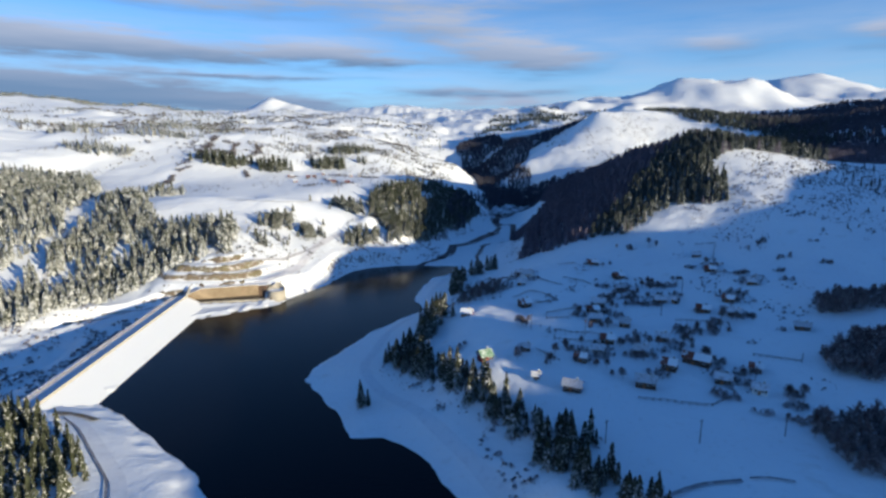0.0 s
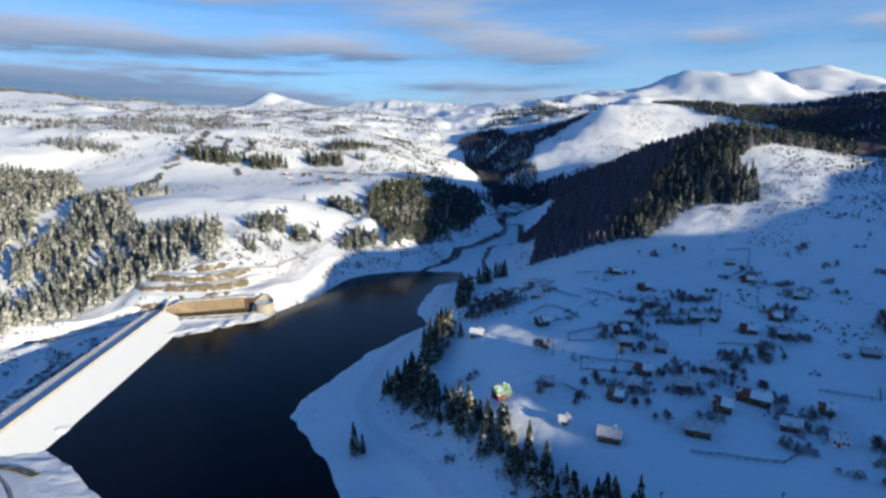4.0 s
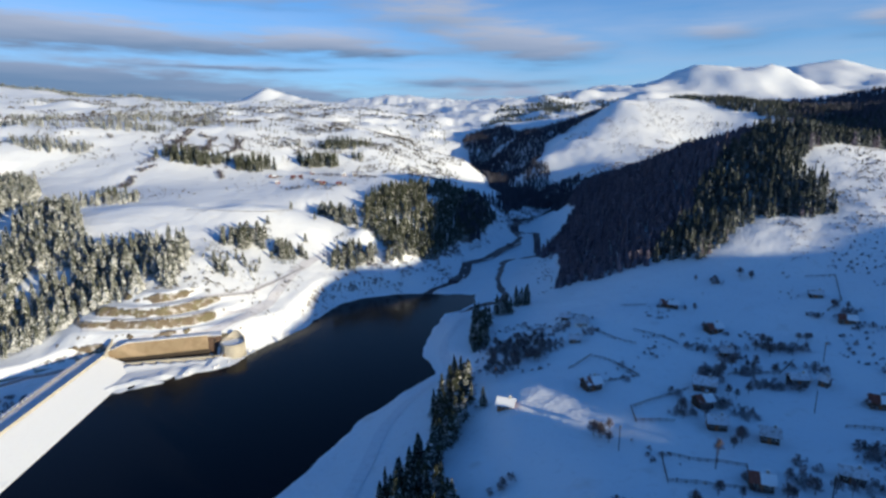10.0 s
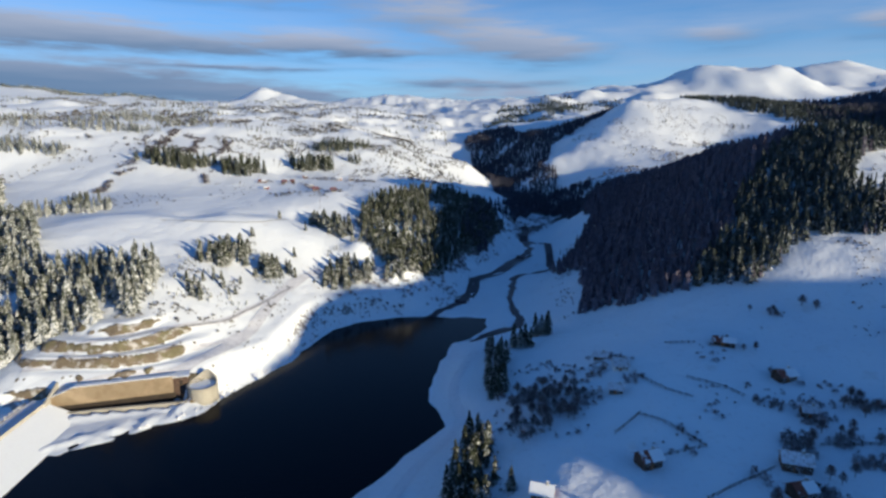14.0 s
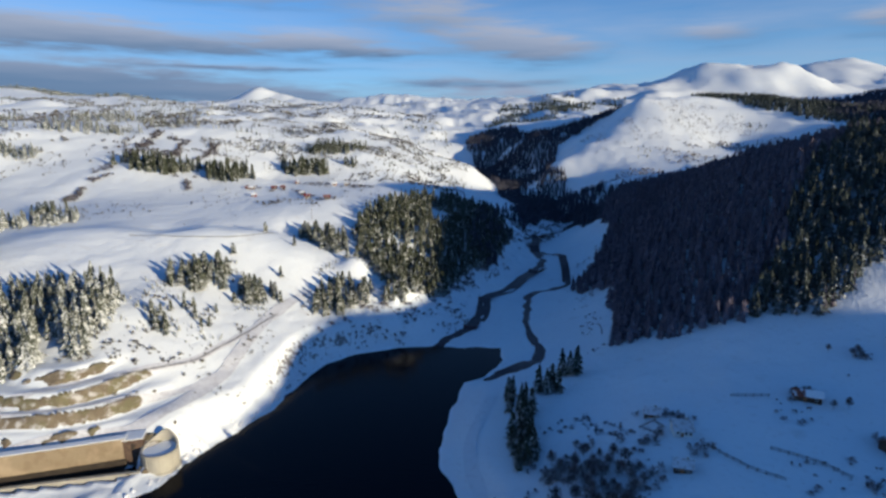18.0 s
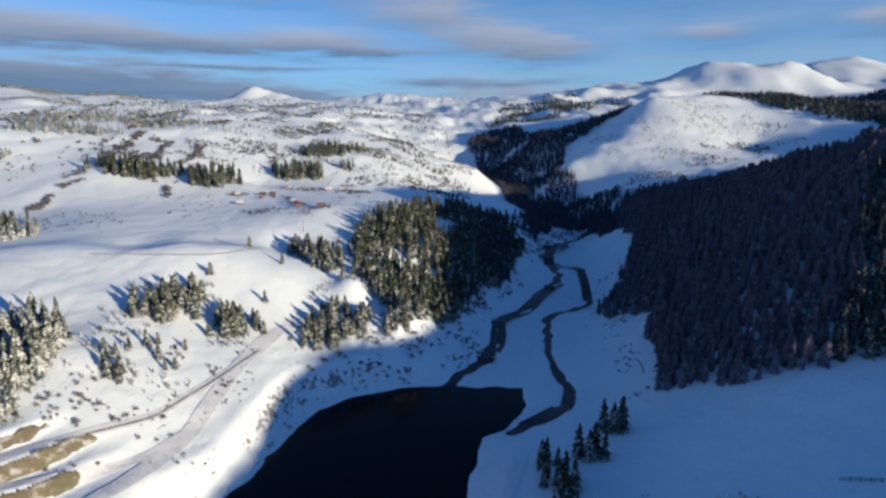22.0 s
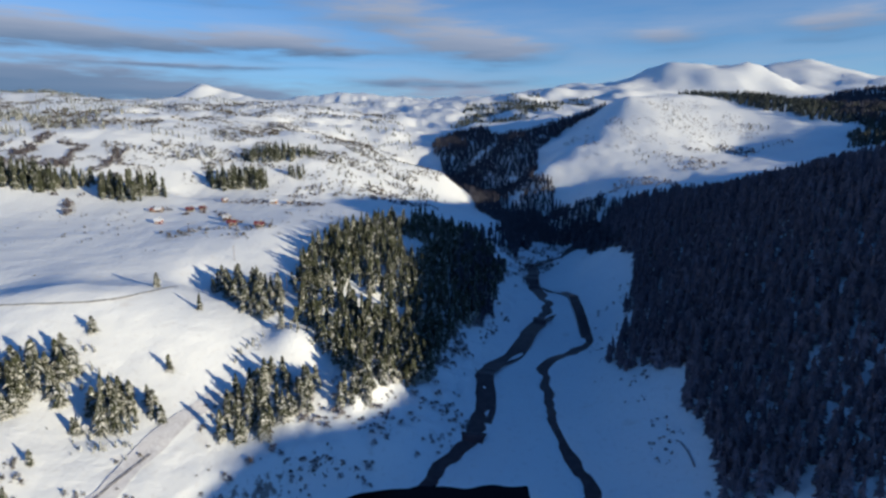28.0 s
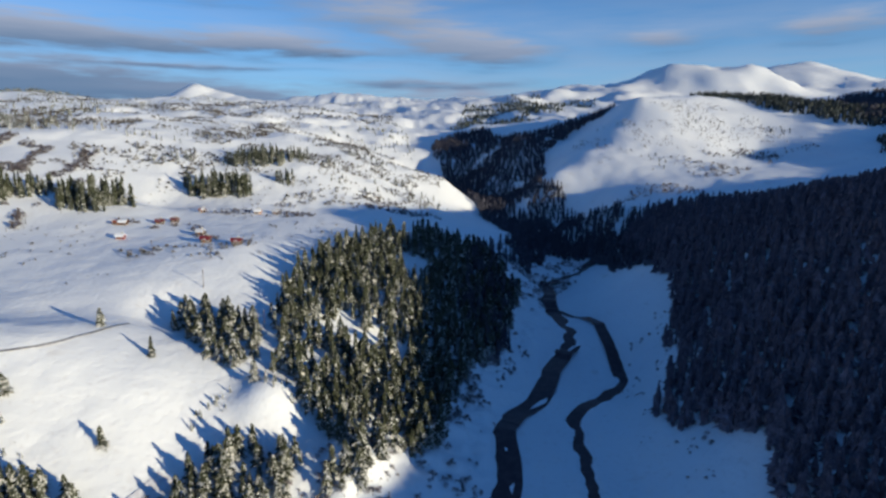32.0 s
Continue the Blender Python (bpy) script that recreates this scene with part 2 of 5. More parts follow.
M_RUST = material("rust_roof", (0.22, 0.075, 0.05), 0.75, [(1.5, (0.13, 0.05, 0.04), 0.7, 0.45, 0.65), (2.2, SNOW, 0.9, 0.58, 0.64)], (0.5, 0.04), random_tint=0.2)
M_THIN = material("thin_roof_snow", (0.56, 0.59, 0.64), 0.65, [(1.1, (0.3, 0.28, 0.28), 0.8, 0.5, 0.62), (0.5, (0.72, 0.75, 0.8), 0.6, 0.5, 0.66)], (0.5, 0.06), random_tint=0.15)
M_GLASS = material("dark_pane", (0.02, 0.025, 0.03), 0.15, specular=0.6)
M_BARK = material("bark", (0.13, 0.1, 0.09), 0.95, [(0.4, (0.12, 0.1, 0.09), 0.6, 0.5, 0.7)], (0.1, 0.02))
M_NEEDLE = snow_laden("snowy_needles", (0.046, 0.053, 0.032), (0.018, 0.022, 0.016), (0.62, 0.64, 0.65), 0.72, 0.9, 0.75)
M_FROST = snow_laden("frosted_needles", (0.058, 0.066, 0.05), (0.026, 0.031, 0.027), (0.66, 0.69, 0.72), 0.62, 0.86, 0.75)
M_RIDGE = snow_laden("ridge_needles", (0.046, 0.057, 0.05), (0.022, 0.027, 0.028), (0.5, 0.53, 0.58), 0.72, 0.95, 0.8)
# bluish dark tone: shade of gorge and far hollows put into the needle colour
M_SHADEWOOD = snow_laden("shade_toned_needles", (0.052, 0.052, 0.07), (0.032, 0.033, 0.048), (0.26, 0.27, 0.34), 0.62, 1.2, 0.5)
# purple-grey: the east wood's shade put into its needles; LIT_EDGE takes M_RIDGE instead
M_DARKNEEDLE = snow_laden("shade_purple_needles", (0.112, 0.097, 0.122), (0.06, 0.053, 0.074), (0.32, 0.3, 0.38), 0.6, 1.2, 0.5)
M_TWIG = snow_laden("grey_twigs", (0.15, 0.124, 0.134), (0.09, 0.075, 0.084), (0.6, 0.6, 0.63), 0.6, 1.05, 0.6)
M_GULLY = snow_laden("purple_twigs", (0.088, 0.076, 0.088), (0.05, 0.043, 0.052), (0.42, 0.42, 0.46), 0.62, 1.1, 0.6)
M_SCRUB = snow_laden("brown_scrub", (0.1, 0.087, 0.072), (0.055, 0.049, 0.042), (0.5, 0.5, 0.52), 0.66, 1.05, 0.6)
M_LAKE = material("still_water", (0.004, 0.0045, 0.008), 0.14, bump=(1.6, 0.06), specular=0.055)
M_CREEK = material("peaty_water", (0.06, 0.043, 0.05), 0.35, [(3.0, (0.085, 0.062, 0.07), 0.7, 0.45, 0.6)], (0.7, 0.08), specular=0.07)

# ---- the lie of the land: spot heights in metres over the lake ----
VALLEY = [
    (-6, 545, 0.8), (20, 580, 1.0), (55, 580, 1.2), (40, 640, 1.6), (75, 640, 2.0), (62, 520, 1.2), (98, 700, 3.0),
    (108, 760, 5.0), (116, 805, 8.0), (140, 850, 13.0), (170, 900, 21.0), (180, 1000, 28.0), (160, 1150, 33.0), (112, 1120, 35.0), (107, 1040, 31.0), (106, 1220, 40.0),
    (115, 1300, 54.0), (110, 1800, 128.0), (60, 2300, 190.0), (38, 500, 2.0), (70, 585, 1.6), (88, 585, 9.0), (87, 550, 13.0), (87, 520, 13.0), (104, 650, 2.4), (112, 675, 3.0),
]
BENCH = [
    (26, 240, 20.0), (60, 215, 19.0), (91, 216, 19.5), (131, 220, 20.0), (22, 306, 18.5), (59, 326, 20.0),
    (73, 396, 23.0), (118, 404, 29.0), (134, 376, 25.0), (139, 315, 23.5), (172, 313, 27.0), (190, 265, 26.0),
    (175, 205, 24.0), (208, 416, 40.0), (150, 440, 37.0), (55, 387, 19.0), (48, 450, 11.0), (84, 486, 13.0),
    (110, 462, 27.0), (0, 250, 7.0), (10, 310, 11.0), (28, 420, 8.0), (60, 150, 17.0), (120, 130, 19.0), (230, 160, 27.0),
    (-20, 240, 2.5), (-38, 265, 1.8), (20, 195, 7.0), (8, 370, 5.5), (30, 360, 15.0), (22, 319, 19.0), (33, 318, 20.0),
]
EAST_HILL = [
    (276, 464, 72.0), (202, 468, 56.0), (250, 465, 65.0), (293, 412, 55.0), (240, 300, 36.0), (323, 556, 107.0),
    (249, 500, 75.0), (294, 601, 121.0), (399, 586, 101.0), (141, 537, 43.0), (130, 640, 30.0), (140, 701, 26.0),
    (227, 655, 92.0), (173, 757, 54.0), (246, 770, 73.0), (221, 845, 50.0), (340, 700, 103.0), (430, 680, 100.0),
    (330, 850, 72.0), (420, 900, 80.0), (540, 560, 92.0), (600, 760, 95.0), (480, 420, 76.0), (440, 500, 88.0), (380, 330, 52.0),
    (330, 250, 40.0), (800, 500, 150.0),
]
WEST_BANK = [
    (-173, 434, 24.0), (-158, 432, 22.0), (-192, 412, 9.0), (-147, 405, 2.5), (-118, 428, 10.5), (-150, 421, 12.0), (-174, 417, 11.5), (-130, 410, 2.5), (-166, 495, 39.0),
    (-142, 508, 33.0), (-111, 460, 13.0), (-97, 524, 21.0), (-125, 540, 30.0), (-60, 545, 15.0), (-80, 575, 27.0),
    (-102, 600, 43.0), (-128, 626, 51.5), (-104, 640, 46.0), (-104, 679, 54.0), (-24, 572, 18.0), (-45, 620, 34.0),
    (0, 640, 18.0), (22, 649, 12.0), (50, 705, 16.0), (-20, 700, 45.0), (40, 780, 42.0), (80, 800, 25.0), (95, 900, 36.0),
    (-264, 532, 51.0), (-297, 505, 38.0), (-240, 470, 30.0), (-197, 429, 19.0), (-210, 446, 18.0), (-216, 606, 59.8), (-180, 522, 41.0), (-206, 524, 44.0), (-170, 556, 46.0), (-160, 618, 57.0), (-195, 575, 52.0), (-249, 598, 60.5),
]
DOWNSTREAM = [
    (-215, 320, -9.0), (-250, 270, -16.0), (-290, 330, -8.0), (-260, 390, 6.0), (-320, 420, 18.0), (-238, 418, 5.0), (-224, 436, 12.0),
    (-360, 300, 2.0), (-250, 180, -14.0), (-400, 450, 34.0), (-165, 170, 14.0), (-120, 165, 7.0), (-200, 120, 24.0),
    (-130, 80, 16.0), (-300, 60, 30.0), (-150, -60, 26.0), (100, 20, 17.0), (180, -60, 30.0), (-500, 150, 40.0),
    (0, -300, 20.0), (-300, -300, 40.0), (-172, 224, 7.0), (-150, 224, 4.5), (-188, 200, 13.0), (-196, 228, 4.0),
]
PLATEAU = [
    (-168, 744, 63.0), (-98, 722, 63.5), (-155, 774, 66.0), (-237, 765, 67.0), (-326, 747, 62.0), (-253, 690, 60.0),
    (-187, 861, 69.0), (-160, 827, 68.0), (-77, 884, 66.0), (-16, 940, 60.0), (0, 860, 58.0), (-54, 921, 72.0),
    (-87, 975, 92.0), (-287, 983, 120.0), (-374, 927, 112.0), (-498, 874, 112.0), (-316, 821, 88.0), (-191, 835, 74.0),
    (-484, 774, 64.0), (-420, 640, 58.0), (60, 1100, 70.0), (-30, 1200, 105.0), (-380, 560, 55.0), (-560, 600, 72.0),
    (-262, 625, 57.0), (-205, 634, 55.5), (-170, 670, 56.0), (-700, 700, 110.0),
]
FAR = [
    (374, 1258, 181.0), (498, 1300, 190.0), (298, 1165, 128.0), (231, 1112, 101.0), (189, 1068, 79.0), (289, 1290, 118.0), (225, 1215, 93.0), (264, 1340, 131.0), (195, 1300, 107.0), (341, 1360, 160.0), (131, 1390, 105.0),
    (210, 930, 54.0), (463, 1088, 96.0), (540, 1040, 110.0),
    (560, 1180, 145.0), (689, 1375, 168.0), (1031, 1477, 175.0), (378, 2571, 245.0),
    (640, 2650, 275.0), (900, 2750, 312.0), (1130, 2800, 345.0), (1339, 2680, 300.0), (1150, 2450, 240.0), (1640, 2560, 250.0), (2073, 3157, 330.0), (2392, 3150, 385.0), (2495, 3050, 380.0), (2891, 3000, 340.0), (1690, 2950, 300.0),
    (1000, 2350, 235.0), (1200, 1900, 193), (1320, 1900, 219), (1395, 1850, 222), (1471, 1800, 224), (700, 1900, 190.0), (1300, 1000, 190.0), (2000, 1200, 300.0),
    (2200, 4300, 380.0), (700, 4300, 330.0), (3900, 2700, 420.0),
]
FAR_WEST = [
    (-822, 3175, 250.0), (-1150, 3050, 240.0), (-560, 3100, 250.0), (-1508, 2986, 262.0), (-300, 3000, 255.0), (0, 3000, 240.0),
    (-250, 1500, 150.0), (-500, 1400, 160.0), (-800, 1400, 170.0), (-200, 2000, 190.0), (-700, 2200, 215.0), (-1200, 2000, 225.0),
    (-1700, 2500, 262.0), (-1700, 1500, 230.0), (-1000, 1000, 150.0), (-1500, 500, 170.0), (-2600, 2000, 290.0), (-2000, 3600, 330.0),
    (-800, 4400, 300.0), (-420, 1120, 140.0), (-300, 1180, 145.0), (-3800, 600, 300.0), (-1500, -800, 160.0), (-4000, 3800, 300.0),
]
# the ridge behind the walk, south-east, that keeps the low sun off the lake and the hamlet
SHADE_RIDGE = [
    (365, -185, 88.0), (396, -147, 92.0), (419, -118, 99.0), (440, -92, 101.0), (486, -35, 107.5), (507, -10, 115.0), (530, 19, 131.0),
    (552, 46, 136.0), (613, 121, 131.0), (635, 148, 134.0), (680, 204, 152.0), (751, 292, 168.0), (311, -252, 70.0), (248, -330, 50.0),
    (480, -260, 45.0), (600, -120, 62.0), (720, 0, 78.0), (850, 120, 105.0), (300, -90, 42.0), (400, 20, 52.0), (490, 140, 66.0), (570, 240, 84.0),
    # unseen heights from (1000, 700) to (2000, 1550) added to shade the far forest
    (200, -500, 40.0), (1500, -600, 120.0), (300, -1300, 60.0), (2500, -800, 200.0), (1000, 700, 205.0), (1250, 850, 255.0), (1600, 1000, 305.0), (1600, 1150, 335.0), (1800, 1350, 330.0), (2000, 1550, 330.0), (4200, 300, 300.0), (4200, 4600, 420.0), (-4200, -1300, 200.0),
]
# steep round tops on the skyline and knolls: place, radius, height
# the first eleven: unseen dips and bumps put into the shade ridge to shape sunlight
HUMPS = [(616, 118, 20, -7), (596, 132, 18, -4), (420, -87, 13, -5), (468, -32, 12, -3), (482, -40, 13, -8), (502, -56, 13, -9), (431, -103, 14, -12), (451, -119, 15, -13), (466, -62, 12, 7), (450, -80, 12, 8), (497, -22, 14, 3), (-60, 598, 11, 6.5), (-27, 577, 9, 5.5), (-140, 617, 26, 2.5), (-186, 598, 26, 2.5), (-150, 642, 22, -3.5), (-112, 657, 18, -4), (-195, 622, 22, -3), (1372, 2690, 250, 92, 1.5), (1150, 2790, 90, 24, 1.6), (1010, 2700, 70, 20, 1.4), (860, 2740, 80, 22, 1.4), (700, 2600, 90, 20, 1.3), (2070, 3160, 310, 128, 1.4), (-830, 3180, 135, 88, 0.75), (1560, 2560, 150, 60, 1.2), (1720, 2700, 120, 45, 1.2), (-1750, 2600, 300, 30), (-80, 3050, 160, 26), (-330, 3100, 150, 22)]
WEST_SHORE = [
    (-60, 150), (-82, 186), (-97, 201), (-117, 220), (-137, 236), (-152, 248), (-153, 270), (-154, 302), (-158, 345), (-157, 370),
    (-136, 384), (-111, 404), (-102, 425), (-94, 442), (-82, 464), (-76, 489), (-67, 514), (-50, 527), (-30, 535), (-9, 536), (32, 533),
]
EAST_SHORE = [
    (30, 514), (17, 492), (7, 486), (-1, 460), (-8, 427), (-7, 412), (-4, 401), (-1, 390), (-12, 376), (-23, 359), (-35, 342),
    (-44, 323), (-51, 303), (-60, 287), (-61.5, 271), (-51, 255), (-41, 238), (-35, 221), (-31, 213), (-19, 213), (-8, 206),
    (1, 193), (6, 181), (28, 150), (62, 90), (80, 0), (60, -100), (-20, -150), (-70, -60), (-45, 60), (-40, 110),
]
WEST_CREEK = [(-10, 533), (4, 552), (13, 566), (17, 576), (22, 588), (25, 602), (26, 614), (28, 624), (38, 640), (51, 650), (60, 666), (67, 681), (78, 697), (88, 710), (97, 727), (94, 745), (92, 760), (95, 780), (100, 795), (103, 815)]
EAST_CREEK = [(18, 488), (33, 495), (47, 508), (53, 525), (53, 550), (55, 580), (61, 608), (65, 631), (84, 648), (107, 668), (112, 693), (117, 728), (116, 749), (103, 768)]
UPPER_CREEK = [(103, 815), (118, 828), (150, 850), (201, 877)]


CHUTE = [(-182, 404), (-192, 402), (-208, 395), (-226, 384), (-244, 370)]


def hashed(ix, iy, seed):
    n = (ix.astype(np.int64) * 374761393 + iy.astype(np.int64) * 668265263 + seed * 2147483647) & 0xFFFFFFFF
    n = ((n ^ (n >> 13)) * 1274126177) & 0xFFFFFFFF
    return ((n ^ (n >> 16)) & 0xFFFF) / 32768.0 - 1.0


def grain(x, y, size, seed):
    """Smooth noise from -1 to 1 with bumps of that size."""
    x, y = np.asarray(x, float) / size + 1000.0, np.asarray(y, float) / size + 1000.0
    ix, iy = np.floor(x), np.floor(y)
    u, v = x - ix, y - iy
    u, v = u * u * (3 - 2 * u), v * v * (3 - 2 * v)
    a, b = hashed(ix, iy, seed), hashed(ix + 1, iy, seed)
    c, d = hashed(ix, iy + 1, seed), hashed(ix + 1, iy + 1, seed)
    return (a + (b - a) * u) * (1 - v) + (c + (d - c) * u) * v


def line_distance(x, y, line):
    """Distance to a polyline, and how far along it the nearest place lies (0 to 1)."""
    best, along, total = np.full(np.shape(x), 1e9), np.zeros(np.shape(x)), len(line) - 1
    for n, ((ax, ay), (bx, by)) in enumerate(zip(line, line[1:])):
        dx, dy = bx - ax, by - ay
        s = np.clip(((x - ax) * dx + (y - ay) * dy) / (dx * dx + dy * dy), 0, 1)
        far = np.hypot(x - ax - s * dx, y - ay - s * dy)
        along = np.where(far < best, (n + s) / total, along)
        best = np.minimum(best, far)
    return best, along


def inside(x, y, ring):
    """Whether places lie inside a closed ring."""
    x, y = np.asarray(x, float), np.asarray(y, float)
    odd = np.zeros(x.shape, bool)
    for (ax, ay), (bx, by) in zip(ring, ring[1:] + ring[:1]):
        if ay != by:
            odd ^= ((ay > y) != (by > y)) & (x < (bx - ax) * (y - ay) / (by - ay) + ax)
    return odd


def ramp(v, low, high):
    s = np.clip((v - low) / (high - low), 0, 1)
    return s * s * (3 - 2 * s)


SPOTS = np.array(VALLEY + BENCH + EAST_HILL + WEST_BANK + DOWNSTREAM + PLATEAU + FAR + FAR_WEST + SHADE_RIDGE, float)
SHORE = WEST_SHORE + EAST_SHORE
SOFT = 10.0


def spread(xy):
    return np.sqrt(((xy[:, None] - SPOTS[None, :, :2]) ** 2).sum(-1) + SOFT**2)


SWAY = np.linalg.solve(
    np.block([[spread(SPOTS[:, :2]) - 0.6 * np.eye(len(SPOTS)), np.ones((len(SPOTS), 1))], [np.ones((1, len(SPOTS))), np.zeros((1, 1))]]),
    np.append(SPOTS[:, 2], 0.0))


def lake_side(x, y):
    """Signed distance to the shore: negative over the water."""
    x = x + 1.2 * grain(x, y, 9, 31)
    y = y + 1.2 * grain(x, y, 9, 32)
    far = line_distance(x, y, SHORE + SHORE[:1])[0]
    return np.where(inside(x, y, SHORE), -far, far)


def land(x, y):
    """The height of the snow-covered ground."""
    x, y = np.atleast_1d(np.asarray(x, float)), np.atleast_1d(np.asarray(y, float))
    h = np.empty(x.shape)
    for n in range(0, len(x), 20000):
        some = slice(n, n + 20000)
        h[some] = spread(np.stack([x[some], y[some]], 1)) @ SWAY[:-1] + SWAY[-1]
    far = np.hypot(x - 20, y - 420)
    rough = ramp(far, 350, 1100) * (1 - 0.85 * np.exp(-((x - 370) ** 2 + (y - 1160) ** 2) / 230**2))
    h += rough * (12 * grain(x, y, 210, 1) + 7.5 * grain(x, y, 95, 2) + 5.5 * grain(x, y, 44, 3) + 2.6 * grain(x, y, 19, 8))
    calm = np.exp(-(((x - 1380) / 330) ** 4) - ((y - 2700) / 500) ** 4)
    h += ramp(far, 1500, 2600) * (1 - 0.9 * calm) * (20 * grain(x, y, 520, 4) + 9 * grain(x, y, 240, 5))
    for hx, hy, wide, tall, *blunt in HUMPS:
        h += tall * np.exp(-(((x - hx) ** 2 + (y - hy) ** 2) / wide**2) ** (blunt[0] if blunt else 1.15))
    # broken ground on the flank of the mountains
    flank = np.exp(-(((x - 620) / 420) ** 4) - ((y - 2350) / 420) ** 4)
    crag = np.exp(-(((x - 1750) / 800) ** 4) - ((y - 2850) / 500) ** 4)
    h += crag * (12 * grain(x, y, 170, 13) + 9 * grain(x, y, 80, 14))
    h += flank * (16 * grain(x, y, 130, 11) + 9 * grain(x, y, 60, 12))
    flat = ramp(h, 1.0, 14.0) * (1 - 0.5 * np.exp(-(((x + 190) / 190) ** 4) - ((y - 700) / 130) ** 4))
    h += flat * (0.32 * grain(x, y, 5.5, 9) + 0.4 * grain(x, y, 26, 6) + 0.36 * grain(x, y, 11, 7))
    # benches cut into the bank above the spillway
    cut = np.exp(-(((x + 160) / 46) ** 4) - ((y - 436) / 21) ** 4) * ramp(h, 12.0, 13.0)
    rung = (h - 12.5) / 5.2
    h += cut * (12.5 + 5.2 * (np.floor(rung) + ramp(rung - np.floor(rung), 0.5, 0.95)) - h)
    h += np.exp(-(((x + 245) / 45) ** 4) - ((y - 330) / 100) ** 4) * (1.6 * grain(x, y, 13, 21) + 0.9 * grain(x, y, 6, 22))
    near = far < 900
    if near.any():
        side = np.full(x.shape, 500.0)
        side[near] = lake_side(x[near], y[near])
        bank = 0.9 * (1 - np.exp(-np.clip(side, 0, None) / 1.5))
        h = np.where(side > 0, bank + np.maximum(h, np.where(x < -177, -30.0, 0.3)) * ramp(side, 0, 16), np.maximum(-7.0, side * 0.35))
        h += np.where((side > 0) & (x < -55), (1.1 - 0.6 * ramp(-y, -270, -230)) * np.exp(-(((side - 5) / 5) ** 2)) * (grain(x, y, 5, 23) + 0.7 * grain(x, y, 2.8, 24)), 0)
        for line, wide, deep, wild in ((WEST_CREEK, 5.0, 1.6, 1.0), (EAST_CREEK, 3.3, 1.4, 0.35), (UPPER_CREEK, 4.6, 1.2, 1.0)):
            off = np.full(x.shape, 500.0)
            off[near] = line_distance(x[near] + 3.4 * wild * grain(x[near], y[near], 9, 41), y[near] + 3.4 * wild * grain(x[near], y[near], 9, 42), line)[0] + wild * (1.3 * grain(x[near], y[near], 17, 43) + 2.2 * grain(x[near], y[near], 7.0, 44))
            h -= np.where(side > 0, deep * (1 - ramp(off, wide * 0.55, wide)), 0)
    # gullied ledges between the grove and the creek, and the cut eastern bank
    for line, wide, deep in (([(-45, 556), (-15, 566), (8, 600), (24, 645), (45, 684), (72, 735), (88, 780)], 15.0, 1.5), ([(92, 520), (96, 560), (99, 605), (122, 655), (138, 690)], 5.0, 0.45)):
        off = line_distance(x, y, line)[0]
        h += deep * (1 - ramp(off, wide * 0.5, wide)) * (grain(x, y, 6.5, 45) + 0.7 * grain(x, y, 3.4, 46)) * ramp(h, 1.0, 4.0)
    # the chute below the dam's end and the spillway's channel
    h -= 5.0 * (1 - ramp(line_distance(x, y, CHUTE)[0], 3.5, 9.0)) * (x < -178)
    trough = line_distance(x, y, [(-176, 402.0), (-150, 408.0), (-123, 414.0)])[0]
    return np.where(trough < 4.9, np.minimum(h, -0.8), h)

# ---- builders ----
rng = np.random.default_rng(7)


def mesh_of(name, verts, tris, smooth=False):
    """A mesh from arrays of places and corners."""
    verts, tris = np.asarray(verts, np.float32), np.asarray(tris, np.int32)
    me = bpy.data.meshes.new(name)
    me.vertices.add(len(verts))
    me.vertices.foreach_set("co", verts.ravel())
    size = tris.shape[1]
    me.loops.add(tris.size)
    me.loops.foreach_set("vertex_index", tris.ravel())
    me.polygons.add(len(tris))
    me.polygons.foreach_set("loop_start", np.arange(0, tris.size, size, dtype=np.int32))
    me.polygons.foreach_set("use_smooth", np.full(len(tris), smooth))
    me.update(calc_edges=True)
    return me


def stuff(name, verts, tris, mat, label, category, smooth=False, kind="stuff"):
    ob = new(name, mesh_of(name, verts, tris, smooth))
    ob.data.materials.append(mat)
    return tagged(ob, label, category, kind=kind)


def part(name, bm, mat, parent=None, label=""):
    """Links a bmesh as one mesh object, under a thing or a part."""
    me = bpy.data.meshes.new(name)
    bm.normal_update()
    bm.to_mesh(me)
    bm.free()
    me.materials.append(mat)
    ob = new(name, me)
    if parent:
        ob.parent = parent
    return tagged(ob, label)


def shared(name, me, parent, at=(0, 0, 0), turn=0.0, size=(1, 1, 1)):
    """One more object on a mesh that others use too."""
    ob = new(name, me)
    ob.parent = parent
    ob.matrix_basis = Matrix.LocRotScale(at, Euler((0, 0, turn)), size)
    return ob


def box(bm, x0, x1, y0, y1, z0, z1, bevel=0.0):
    v = [bm.verts.new((x, y, z)) for z in (z0, z1) for x, y in ((x0, y0), (x1, y0), (x1, y1), (x0, y1))]
    faces = [bm.faces.new([v[i] for i in f]) for f in ((3, 2, 1, 0), (4, 5, 6, 7), (0, 1, 5, 4), (1, 2, 6, 5), (2, 3, 7, 6), (3, 0, 4, 7))]
    if bevel:
        bmesh.ops.bevel(bm, geom=list({e for f in faces for e in f.edges}), offset=bevel, segments=1, affect="EDGES")
    return bm


def prism(bm, outline, x0, x1):
    """An outline in y and z, drawn out along x."""
    a, b = [bm.verts.new((x0, y, z)) for y, z in outline], [bm.verts.new((x1, y, z)) for y, z in outline]
    bm.faces.new(a)
    bm.faces.new(b[::-1])
    for i in range(len(outline)):
        j = (i + 1) % len(outline)
        bm.faces.new((a[j], a[i], b[i], b[j]))
    return bm


